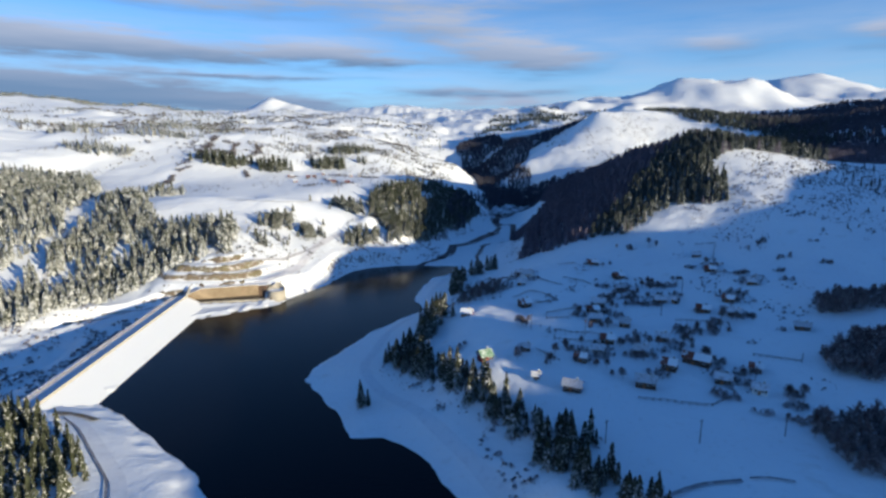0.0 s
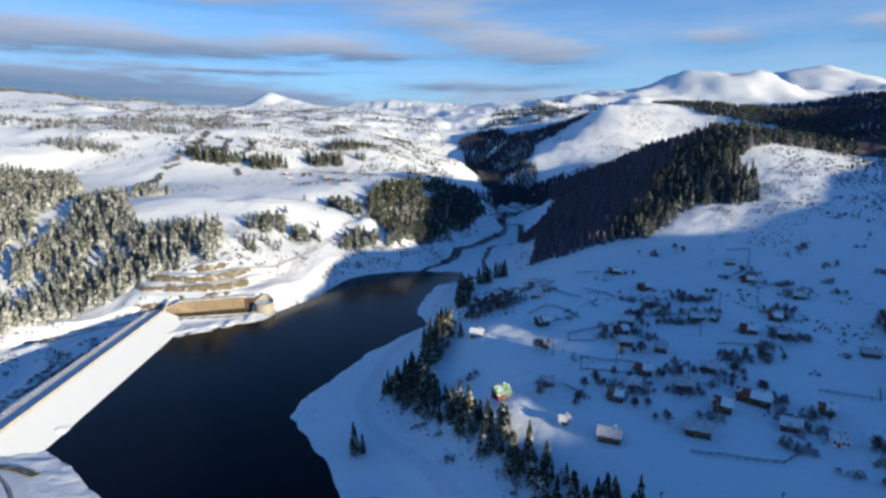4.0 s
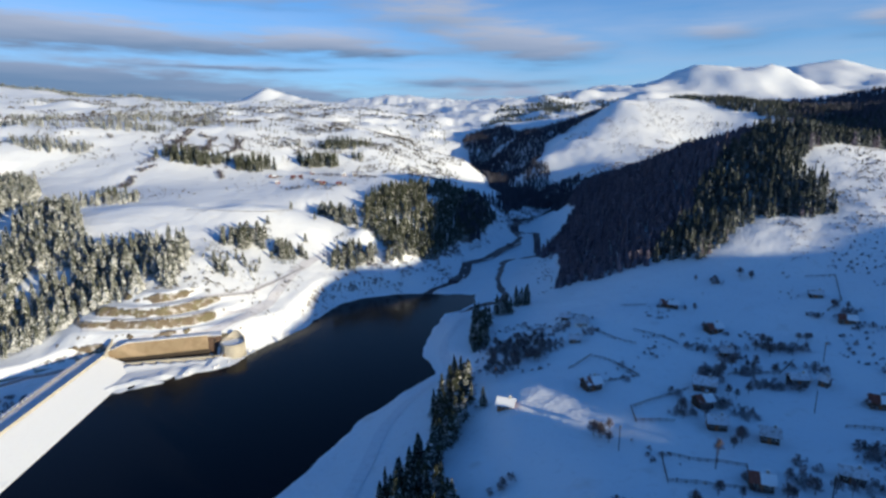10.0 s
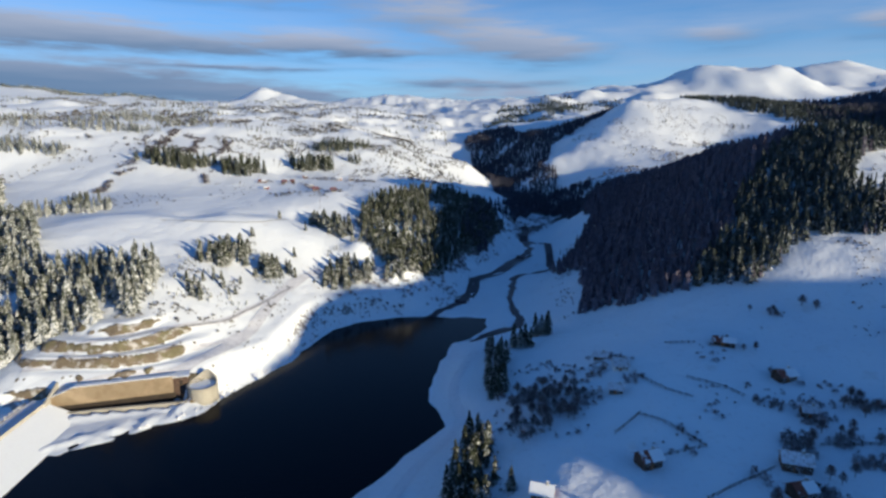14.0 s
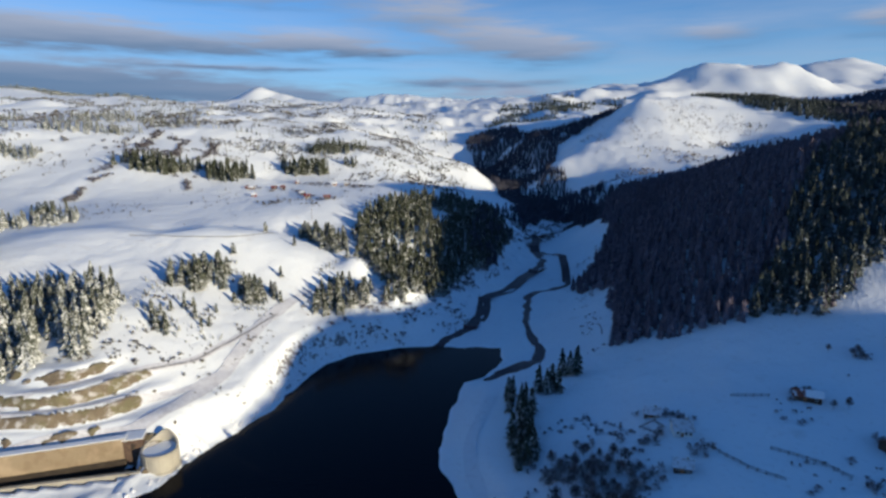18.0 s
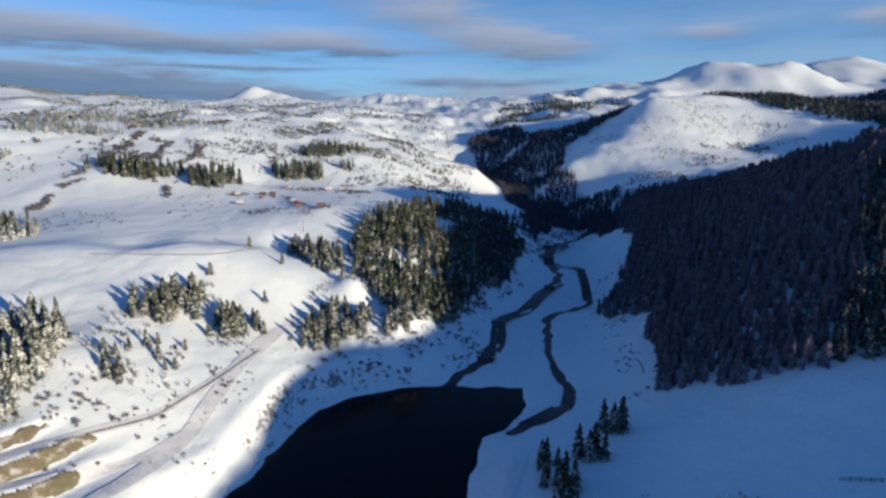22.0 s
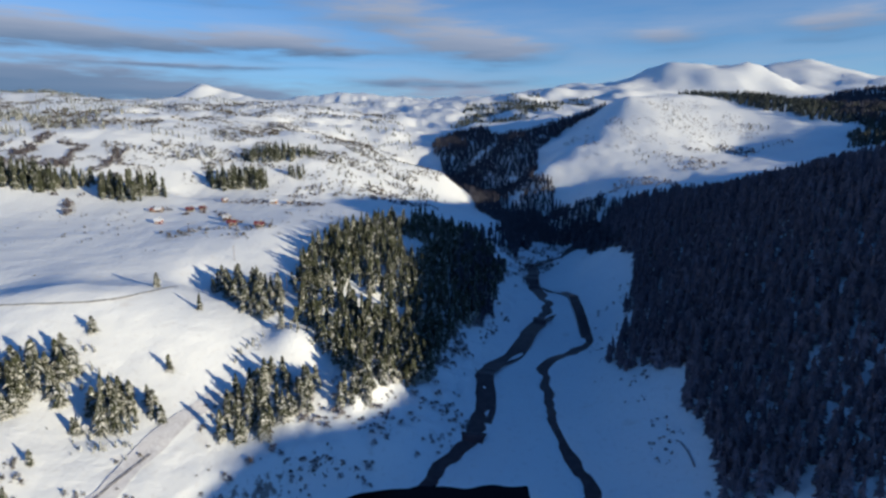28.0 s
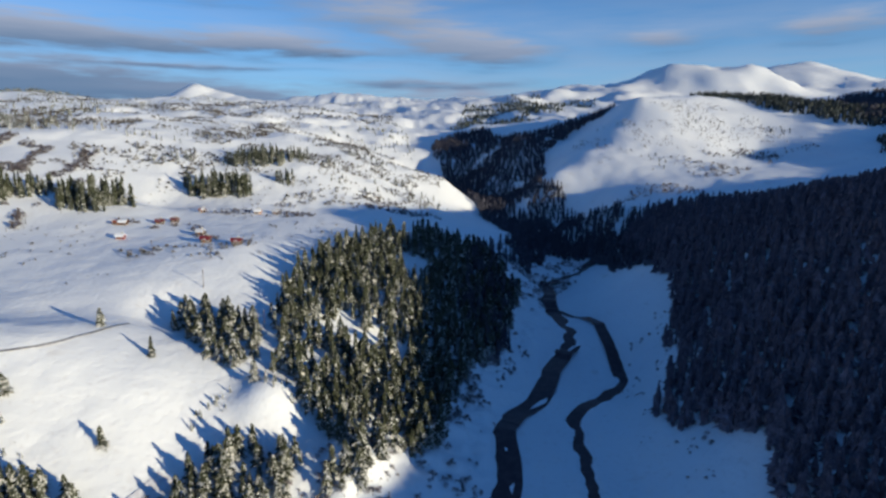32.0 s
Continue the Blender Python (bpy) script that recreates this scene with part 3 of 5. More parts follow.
def tube(bm, x, y, z0, z1, r0, r1, sides=8):
    a = [bm.verts.new((x + r0 * math.cos(k * 2 * math.pi / sides), y + r0 * math.sin(k * 2 * math.pi / sides), z0)) for k in range(sides)]
    b = [bm.verts.new((x + r1 * math.cos(k * 2 * math.pi / sides), y + r1 * math.sin(k * 2 * math.pi / sides), z1)) for k in range(sides)]
    for k in range(sides):
        bm.faces.new((a[k], a[(k + 1) % sides], b[(k + 1) % sides], b[k]))
    bm.faces.new(b)
    bm.faces.new(a[::-1])
    return bm


def rod(bm, p, q, r0, r1, sides=5):
    """A tapering rod from p to q."""
    p, q = Vector(p), Vector(q)
    turn = (q - p).to_track_quat("Z", "Y")
    a = [bm.verts.new(p + turn @ Vector((r0 * math.cos(k * 2 * math.pi / sides), r0 * math.sin(k * 2 * math.pi / sides), 0))) for k in range(sides)]
    b = [bm.verts.new(q + turn @ Vector((r1 * math.cos(k * 2 * math.pi / sides), r1 * math.sin(k * 2 * math.pi / sides), 0))) for k in range(sides)]
    for k in range(sides):
        bm.faces.new((a[k], a[(k + 1) % sides], b[(k + 1) % sides], b[k]))
    bm.faces.new(b)
    return bm


def ground(x, y):
    return float(land(x, y)[0])


def strip(line, wide, lift, step=3.0, across=5, sag=0.0):
    """A ribbon that lies on the land along a line."""
    pts = [np.array(line[0], float)]
    for a, b in zip(line, line[1:]):
        a, b = np.array(a, float), np.array(b, float)
        n = max(1, int(np.hypot(*(b - a)) / step))
        pts += [a + (b - a) * (k + 1) / n for k in range(n)]
    pts = np.array(pts)
    for _ in range(3):
        pts[1:-1] = (pts[:-2] + 2 * pts[1:-1] + pts[2:]) / 4
    way = np.gradient(pts, axis=0)
    way /= np.hypot(*way.T)[:, None]
    side = np.stack([-way[:, 1], way[:, 0]], 1)
    off = np.linspace(-0.5, 0.5, across)
    grid = pts[:, None] + side[:, None] * (off[None, :, None] * wide)
    flat = grid.reshape(-1, 2)
    z = land(flat[:, 0], flat[:, 1]).reshape(len(pts), across)
    if sag:
        z[:] = z.mean(1, keepdims=True) * sag + z * (1 - sag)
    verts = np.concatenate([flat, (z + lift).reshape(-1, 1)], 1)
    quads = [(i * across + j, (i + 1) * across + j, (i + 1) * across + j + 1, i * across + j + 1) for i in range(len(pts) - 1) for j in range(across - 1)]
    return verts, np.array(quads)[:, ::-1], pts


# ---- the ground ----
def axis(core, fine, low, high, grow=1.021):
    lines = [np.arange(a, b, s) for a, b, s in fine]
    up, step = [core[1]], fine[-1][2]
    while up[-1] < high:
        step *= grow
        up.append(up[-1] + step)
    down, step = [core[0]], fine[0][2]
    while down[-1] > low:
        step *= grow
        down.append(down[-1] - step)
    return np.array(down[:0:-1] + list(np.concatenate(lines)) + up)


gx = axis((-330, 420), [(-330, -218, 4.0), (-218, 130, 1.7), (130, 420, 3.5)], -4600, 4600)
gy = axis((150, 1000), [(150, 780, 1.7), (780, 1000, 4.0)], -1700, 4950)
px, py = np.meshgrid(gx, gy)
pz = land(px.ravel(), py.ravel())
nx, ny = len(gx), len(gy)
corner = (np.arange(ny - 1)[:, None] * nx + np.arange(nx - 1)[None, :]).ravel()
stuff("ground", np.stack([px.ravel(), py.ravel(), pz], 1), np.stack([corner, corner + 1, corner + nx + 1, corner + nx], 1), M_GROUND,
      "snow-covered hills, banks and valley floor", "ground", smooth=True, kind="structure")

bm = bmesh.new()
bmesh.ops.create_grid(bm, x_segments=40, y_segments=80, size=0.5)
bmesh.ops.transform(bm, matrix=Matrix.Translation((-40, 190, 0)) @ Matrix.Diagonal((290, 730, 1, 1)), verts=bm.verts)
tagged(part("water", bm, M_LAKE), "dark still reservoir water, unfrozen", "water", kind="structure")
for line, wide, label in ((WEST_CREEK, 17.0, "brown shallow creek winding through the snow"), (EAST_CREEK, 12.0, "narrow brown side channel of the creek"), (UPPER_CREEK, 14.0, "brown upper reach of the creek")):
    v, f, _ = strip(line, wide, 0.0, 2.0, 3, 1.0)
    v[:, 2] = np.maximum(land(v[:, 0], v[:, 1]).reshape(-1, 3)[:, 1].repeat(3), 0.0) + 0.55
    v[:, 2] -= 1.2 * ramp(-lake_side(v[:, 0], v[:, 1]), -4.0, 2.0)
    stuff("creek", v, f, M_CREEK, label, "creek", kind="structure")


# ---- trees ----
def star_tree(tiers, points, seed, base=0.1, lean=0.0, droop=0.45, fat=0.2):
    """A conifer crown one metre high: tiers of drooping, ragged branches."""
    r = np.random.default_rng(seed)
    verts, tris = [], []
    taper, fat = r.uniform(0.6, 1.0), fat * r.uniform(0.8, 1.2)
    for k in range(tiers):
        u = k / tiers
        z = base + (1 - base) * u
        wide = fat * (1 - u) ** taper * r.uniform(0.7, 1.25) + 0.012
        tall = (1 - base) / tiers * r.uniform(1.5, 2.0)
        ox, oy = r.normal(0, 0.016 * (1 - u) + 0.003, 2)
        first = len(verts)
        verts.append((ox + lean * z, oy, min(z + tall, 1.0)))
        spin = r.uniform(0, 6.28)
        for j in range(points):
            a = spin + j * 2 * math.pi / points + r.normal(0, 0.12)
            w = wide * (r.uniform(0.65, 1.4) if j % 2 else r.uniform(0.3, 0.65))
            verts.append((ox + w * math.cos(a), oy + w * math.sin(a), z - droop * w * (0.6 if j % 2 else 0.1) + r.normal(0, 0.011)))
        for j in range(points):
            tris.append((first, first + 1 + j, first + 1 + (j + 1) % points))
    return np.array(verts), np.array(tris)


def bare_crown(seed, sprays=70, thick=1.0, low=0.52):
    """A leafless crown one metre high: a haze of thin twigs."""
    r = np.random.default_rng(seed)
    verts, tris = [], []
    for _ in range(sprays):
        a, u = r.uniform(0, 6.28), r.uniform(0.15, 1) ** 0.6
        e = r.uniform(-0.1, 1.5)
        p = np.array([0.34 * u * math.cos(a) * math.cos(e), 0.34 * u * math.sin(a) * math.cos(e), low + (0.94 - low) * u * math.sin(e)])
        d = p - (0, 0, 0.35) + r.normal(0, 0.12, 3)
        d *= r.uniform(0.14, 0.3) / np.linalg.norm(d)
        s = np.cross(d, r.normal(0, 1, 3))
        s *= thick * r.uniform(0.02, 0.045) / (np.linalg.norm(s) + 1e-6)
        n = len(verts)
        verts += [p - d * 0.4 - s, p - d * 0.4 + s, p + d * 0.6]
        tris.append((n, n + 1, n + 2))
    return np.array(verts), np.array(tris)


def sow(ring, spacing, thin=None, ragged=0.0):
    """Places inside a ring, on a shaken grid."""
    ring_a = np.array(ring, float)
    (x0, y0), (x1, y1) = ring_a.min(0), ring_a.max(0)
    gx_, gy_ = np.meshgrid(np.arange(x0, x1, spacing), np.arange(y0, y1, spacing))
    x = gx_.ravel() + rng.uniform(-0.75, 0.75, gx_.size) * spacing
    y = gy_.ravel() + rng.uniform(-0.75, 0.75, gx_.size) * spacing
    edge = spacing * 0.8
    keep = inside(x + grain(x, y, 14, 51) * edge + ragged * grain(x, y, 45, 53), y + grain(x, y, 14, 52) * edge + ragged * grain(x, y, 45, 54), ring)
    if thin is not None:
        keep &= thin(x, y)
    return np.stack([x[keep], y[keep]], 1)


def plant(places, tall, shapes, sink=0.3, slim=(0.75, 1.3), base=None):
    """Many trees joined into arrays: each a copy of one of the shapes, with its own height, girth and turn."""
    z = land(places[:, 0], places[:, 1]) if base is None else base
    keep = (z > 0.6) | (places[:, 0] < -170)
    places, z = places[keep], z[keep]
    kind = rng.integers(0, len(shapes), len(places))
    allv, allt, count = [], [], 0
    for k, (v, t) in enumerate(shapes):
        mine = np.flatnonzero(kind == k)
        if not len(mine):
            continue
        h = rng.uniform(*tall, len(mine)) * (1 + 0.18 * grain(places[mine, 0], places[mine, 1], 30, 61))
        w = h * rng.uniform(*slim, len(mine))
        a = rng.uniform(0, 6.28, len(mine))
        c, s = np.cos(a)[:, None], np.sin(a)[:, None]
        x = (v[None, :, 0] * c - v[None, :, 1] * s) * w[:, None] + places[mine, 0][:, None]
        y = (v[None, :, 0] * s + v[None, :, 1] * c) * w[:, None] + places[mine, 1][:, None]
        zz = v[None, :, 2] * h[:, None] + (z[mine] - sink)[:, None]
        allv.append(np.stack([x, y, zz], -1).reshape(-1, 3))
        allt.append((t[None] + (np.arange(len(mine)) * len(v))[:, None, None] + count).reshape(-1, 3))
        count += len(mine) * len(v)
    return np.concatenate(allv), np.concatenate(allt)


def oval(cx, cy, rx, ry, turn=0.0, n=14):
    c, s = math.cos(radians(turn)), math.sin(radians(turn))
    return [(cx + rx * math.cos(k * 2 * math.pi / n) * c - ry * math.sin(k * 2 * math.pi / n) * s,
             cy + rx * math.cos(k * 2 * math.pi / n) * s + ry * math.sin(k * 2 * math.pi / n) * c) for k in range(n)]


MID = [star_tree(9, 10, 100 + k, base=0.04, fat=0.165) for k in range(9)]
FARTREE = [star_tree(3, 7, 200 + k, base=0.02, fat=0.2) for k in range(6)]

EAST_WOOD = [
    (83, 499), (96, 485), (104, 479), (115, 478), (128, 470), (148, 465), (161, 457), (176, 463), (212, 485), (258, 472), (275, 498), (268, 530), (300, 565), (345, 572),
    (430, 600), (560, 640), (640, 760), (600, 860), (450, 880), (330, 840), (230, 905), (185, 862), (150, 715), (128, 665), (100, 622), (93, 601), (105, 585), (112, 570), (100, 548),
]
GORGE_WOOD = [
    (182, 850), (230, 905), (222, 911), (204, 962), (186, 1030), (184, 1076), (197, 1130), (224, 1207), (262, 1285), (295, 1316), (345, 1290), (375, 1310), (310, 1365), (250, 1355), (205, 1350),
    (170, 1480), (120, 1480), (90, 1450), (76, 1378), (84, 1200), (84, 1128), (92, 1027), (95, 945), (85, 930), (110, 880), (150, 905),
]
# the east wood's sunlit part, planted in the greener of its two tones
LIT_EDGE = [(136, 471), (148, 465), (161, 457), (176, 463), (212, 485), (258, 472), (275, 498), (268, 530), (300, 565), (345, 572), (430, 600), (470, 640), (390, 632), (300, 618), (245, 592), (205, 548), (180, 512), (150, 488)]
MOUTH_WOOD = [(36, 776), (93, 886), (150, 921), (182, 830), (159, 743), (155, 787), (160, 868), (133, 883), (94, 826), (69, 762), (53, 697), (39, 670), (23, 705)]
BELT_WOOD = [(500, 1330), (560, 1215), (590, 1150), (605, 1080), (560, 960), (500, 860), (420, 760), (520, 740), (640, 860), (700, 960), (950, 1300), (640, 1420)]
DEEP_WOOD = [(470, 690), (640, 700), (1100, 760), (1250, 1000), (1050, 1250), (800, 1300), (680, 1120), (620, 930), (540, 800)]
SLOPE_WOOD = [(640, 1080), (1000, 900), (1700, 1100), (2000, 1900), (1500, 2020), (1180, 1980), (1000, 1800), (760, 1450)]
WEST_GROVE = [(-68, 669), (-63, 619), (-56, 606), (-44, 592), (-34, 577), (-24, 600), (-14, 586), (-3, 597), (16, 640), (31, 665), (57, 712), (76, 794), (60, 830), (-5, 800), (-50, 740)]
WEST_WOOD = [(-277, 353), (-263, 358), (-256, 378), (-233, 401), (-210, 427), (-193, 437), (-158, 452), (-163, 478), (-168, 508), (-174, 511), (-229, 503), (-251, 520), (-313, 613), (-308, 516), (-298, 446), (-303, 416), (-309, 398)]
NORTH_WOOD = [(-557, 725), (-536, 752), (-512, 777), (-438, 760), (-379, 674), (-336, 539), (-318, 471), (-320, 442), (-328, 419)]
HEDGE_WOOD = [(-325, 580), (-270, 655), (-285, 668), (-345, 600)]
SUNNY = lambda x, y: grain(x, y, 25, 71) + 0.5 * grain(x, y, 9, 72) > -0.66  # noqa: E731
for ring, gap, tall, mat, label in (
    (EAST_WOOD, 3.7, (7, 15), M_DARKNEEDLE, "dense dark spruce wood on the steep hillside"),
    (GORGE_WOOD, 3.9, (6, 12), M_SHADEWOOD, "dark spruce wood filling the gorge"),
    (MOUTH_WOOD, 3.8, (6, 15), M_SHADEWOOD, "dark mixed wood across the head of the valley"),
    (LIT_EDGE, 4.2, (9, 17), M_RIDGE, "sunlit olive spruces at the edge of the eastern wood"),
    (WEST_GROVE, 3.9, (7, 15), M_NEEDLE, "snow-dusted spruce grove above the creek"),
    (WEST_WOOD, 3.7, (8, 18), M_FROST, "snow-dusted spruce wood above the dam"),
    (NORTH_WOOD, 4.6, (8, 17), M_FROST, "snow-dusted spruce wood on the western slope"),
    (HEDGE_WOOD, 5.0, (9, 13), M_FROST, "row of snowy spruces at the meadow's edge"),
):
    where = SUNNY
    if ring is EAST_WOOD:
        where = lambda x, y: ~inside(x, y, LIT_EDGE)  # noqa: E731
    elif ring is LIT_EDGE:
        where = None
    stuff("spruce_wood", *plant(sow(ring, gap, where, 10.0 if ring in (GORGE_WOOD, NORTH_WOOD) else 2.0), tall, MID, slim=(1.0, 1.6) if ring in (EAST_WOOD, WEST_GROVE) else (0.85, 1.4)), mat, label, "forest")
for ring, gap, tall, mat, label in (
    (BELT_WOOD, 6.0, (8, 14), M_RIDGE, "belt of spruces on the ridge behind the snowy hill"),
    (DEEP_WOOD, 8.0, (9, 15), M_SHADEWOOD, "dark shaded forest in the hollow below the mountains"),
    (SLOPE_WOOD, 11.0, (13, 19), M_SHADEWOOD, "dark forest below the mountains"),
    (oval(-1660, 3330, 330, 260, -20), 13.0, (12, 20), M_FROST, "far grey forest on the western ridge"),
    (oval(-1980, 2750, 420, 210, 30), 13.0, (12, 20), M_FROST, "far grey forest on the western slope"),
):
    stuff("far_wood", *plant(sow(ring, gap, None, 35.0), tall, FARTREE), mat, label, "forest")
# clumps on the plateau: centre, half sizes, turn, spacing, tallest
for cx, cy, rx, ry, turn, gap, tall in (
    (-290, 822, 32, 13, 6, 3.8, 19), (-325, 834, 16, 10, 40, 4.2, 15), (-212, 822, 25, 13, 4, 3.7, 22), (-158, 898, 32, 14, 8, 3.8, 20), (-128, 985, 44, 17, 32, 4.2, 16), (-98, 934, 15, 7, 0, 4.2, 14), (-255, 840, 20, 9, 0, 4.2, 16),
    (-471, 858, 42, 15, 10, 4.4, 13), (-520, 862, 24, 10, 0, 5.0, 11), (-425, 950, 64, 18, 10, 5.4, 12), (-455, 1040, 80, 26, 5, 6.4, 11), (-560, 950, 60, 18, 0, 6.5, 11), (-660, 1080, 90, 24, 0, 7.0, 11), (-318, 690, 16, 9, 20, 4.2, 13),
    (-205, 962, 26, 8, 15, 6.0, 9), (-250, 1010, 44, 10, 0, 7.5, 9), (-185, 1060, 40, 8, 10, 7.5, 9), (-350, 1010, 40, 10, 0, 7.0, 10), (-70, 1010, 22, 8, 10, 6.0, 9), (-30, 1080, 34, 10, 20, 7.5, 9),
):
    stuff("spruce_clump", *plant(sow(oval(cx, cy, rx, ry, turn), gap, lambda x, y: grain(x, y, 13, 73) > -0.55, 5.0), (tall * 0.5, tall), MID), M_NEEDLE if gap < 4.3 else M_FROST, "clump of snow-dusted spruces on the plateau", "trees")
# single trees strewn over the far snow
lone = sow([(-1500, 830), (60, 960), (40, 1500), (0, 2600), (-1400, 2600)], 15.0, lambda x, y: (grain(x, y, 160, 81) + 0.8 * grain(x, y, 45, 82)) > 0.46)
stuff("far_trees", *plant(lone, (3, 9), FARTREE, slim=(1.0, 1.5)), M_FROST, "single spruces strewn over the far snow", "trees")
lone = sow([(230, 1000), (560, 1080), (480, 1290), (370, 1260), (250, 1180)], 8.0, lambda x, y: (grain(x, y, 60, 83) + 0.7 * grain(x, y, 20, 84)) > 0.45)
stuff("far_trees", *plant(lone, (2, 5), FARTREE, slim=(1.1, 1.6)), M_RIDGE, "small trees on the snowy hill", "trees")
lone = sow([(200, 1500), (500, 1900), (800, 2300), (600, 2500), (300, 2400), (150, 1700)], 11.0, lambda x, y: grain(x, y, 150, 85) + 0.6 * grain(x, y, 50, 86) > 0.02)
stuff("far_trees", *plant(lone, (8, 14), FARTREE, slim=(1.0, 1.5)), M_RIDGE, "open dark forest on the far ridge", "trees")

# ---- the dam, its spillway and the intake tower ----
dam = tagged(new("dam"), "embankment dam with snow-covered upstream face and crest road", "dam")
DAM_FROM, DAM_TO = Vector((-166.5, 224, 0)), Vector((-174.0, 402, 0))
dam.matrix_world = Matrix.Translation(DAM_FROM) @ Matrix.Rotation(math.atan2(DAM_TO.y - DAM_FROM.y, DAM_TO.x - DAM_FROM.x), 4, "Z")
LONG = (DAM_TO - DAM_FROM).length
bm = prism(bmesh.new(), [(-20, -1.6), (-1.0, 6.75), (0, 7.0), (9.6, 7.0), (12, 6.0), (50, -17), (50, -22), (-20, -8)], 0, LONG)
bmesh.ops.recalc_face_normals(bm, faces=bm.faces)
part("embankment", bm, M_SNOW, dam, "snow-covered fill")
part("crest_road", box(bmesh.new(), -2, LONG + 4, 1.6, 8.6, 7.0, 7.08), M_TRACK, dam, "packed snow on the crest road")
part("parapet", box(bmesh.new(), -2, LONG, 0.0, 0.55, 6.7, 8.35, 0.05), M_PARAPET, dam, "tan concrete parapet")
part("parapet_snow", box(bmesh.new(), -2, LONG, 0.56, 1.9, 7.0, 7.9, 0.2), M_SNOW, dam, "snow heaped behind the parapet")
part("kerb", box(bmesh.new(), -2, LONG, 8.7, 9.2, 7.0, 7.3, 0.04), M_CONCRETE, dam)
for z in (7.75, 8.25):
    part("rail", box(bmesh.new(), 0, LONG, 8.92, 8.99, z, z + 0.09), M_STEEL, dam, "galvanised guard rail")
post = part("post", box(bmesh.new(), -0.13, 0.13, 8.83, 9.08, 7.0, 8.5, 0.02), M_WHITE, dam, "white guard post")
for k in range(1, int(LONG / 3.0)):
    shared("post", post.data, dam, (k * 3.0, 0, 0))


def run_wall(name, line, z0, z1, thick, mat, label, parent=None, lift=0.0):
    """A wall along a line in plan; z1 may give its top corner by corner."""
    z1 = z1 if isinstance(z1, dict) else {0: z1}
    bm = bmesh.new()
    for (ax, ay), (bx, by) in zip(line, line[1:]):
        way = Vector((bx - ax, by - ay, 0)).normalized() * 0.001
        side = Vector((-way.y, way.x, 0)).normalized() * thick / 2
        ends = [Vector((ax, ay, 0)), Vector((bx, by, 0))]
        tops = z1.get((ax, ay), z1[0]), z1.get((bx, by), z1[0])
        v = [bm.verts.new((ends[e] + s * side + Vector((0, 0, z0 if low else tops[e] + lift)))) for low in (True, False) for e, s in ((0, 1), (0, -1), (1, -1), (1, 1))]
        for f in ((0, 1, 2, 3), (7, 6, 5, 4), (0, 4, 5, 1), (1, 5, 6, 2), (2, 6, 7, 3), (3, 7, 4, 0)):
            bm.faces.new([v[i] for i in f])
    bmesh.ops.recalc_face_normals(bm, faces=bm.faces)
    return part(name, bm, mat, parent, label)


spillway = tagged(new("spillway"), "spillway channel between a tall ochre wall and a low concrete sill", "spillway")
WALL = [(-178.5, 405.4), (-166.0, 408.7), (-150.4, 412.9), (-126.4, 419.9)]
WALL_TOP = {0: 12.0, (-178.5, 405.4): 6.8}
run_wall("retaining_wall", WALL, -2, WALL_TOP, 4.0, M_WALL, "tall ochre retaining wall", spillway)
run_wall("sill", [(-172, 399.5), (-150, 404.5), (-118, 410.5)], -2, 3.4, 1.4, M_CONCRETE, "low pale concrete sill", spillway)
run_wall("coping", WALL, 5.0, WALL_TOP, 3.2, M_SNOW, "thin snow on the coping", spillway, 0.25)
bm = bmesh.new()
v = [bm.verts.new(p) for p in ((-172.3, 400.0, 0.3), (-150, 405.1, 0.3), (-122, 410.4, 0.3), (-125.6, 418.0, 0.3), (-150, 411.0, 0.3), (-172.6, 405.0, 0.3))]
for f in ((0, 1, 4, 5), (1, 2, 3, 4)):
    bm.faces.new([v[i] for i in f])
# floor coloured dark for the shade in the channel
part("channel_floor", bm, M_SHADEDARK, spillway, "channel floor with its shade painted dark")
for k in range(7):
    x = -163 + k * 6.0
    y = 406.0 + (x + 172.5) * 0.281
    run_wall("joint", [(x, y - 0.5), (x + 0.25, y - 0.43)], 0, 11.7, 1.3, M_WALL, "", spillway)

# dark band laid on the wall's foot for the shade behind the sill
run_wall("wet_foot", [(-178.0, 403.2), (-149.9, 410.7), (-126, 417.6)], -2, 4.2, 0.5, M_SHADEDARK, "dark band painting the shade at the wall's foot", spillway)

bm = bmesh.new()
low, high, side = Vector((-173.4, 399.0, 8.35)), Vector((-176.0, 413.0, 12.3)), Vector((0.4, 0.07, 0))
v = [bm.verts.new((p.x, p.y, z)) for p, z in ((low - side, -2), (low + side, -2), (high + side, -2), (high - side, -2), (low - side, low.z), (low + side, low.z), (high + side, high.z), (high - side, high.z))]
for f in ((0, 3, 2, 1), (4, 5, 6, 7), (0, 1, 5, 4), (1, 2, 6, 5), (2, 3, 7, 6), (3, 0, 4, 7)):
    bm.faces.new([v[i] for i in f])
part("ramp_wall", bm, M_PARAPET, spillway, "concrete wall climbing from the crest to the road")

tower = tagged(new("intake_tower"), "round concrete intake tower with a hollow snow-filled top", "tower")
tower.matrix_world = Matrix.Translation((-113.5, 418.0, 0))
bm = bmesh.new()
N, R = 32, 6.6


def rim(k):
    """The rim climbs from the lake side to a peak at the back."""
    back = max(0.0, math.sin(k * 2 * math.pi / N))
    return 8.2 + 2.2 * back + 2.2 * back**8


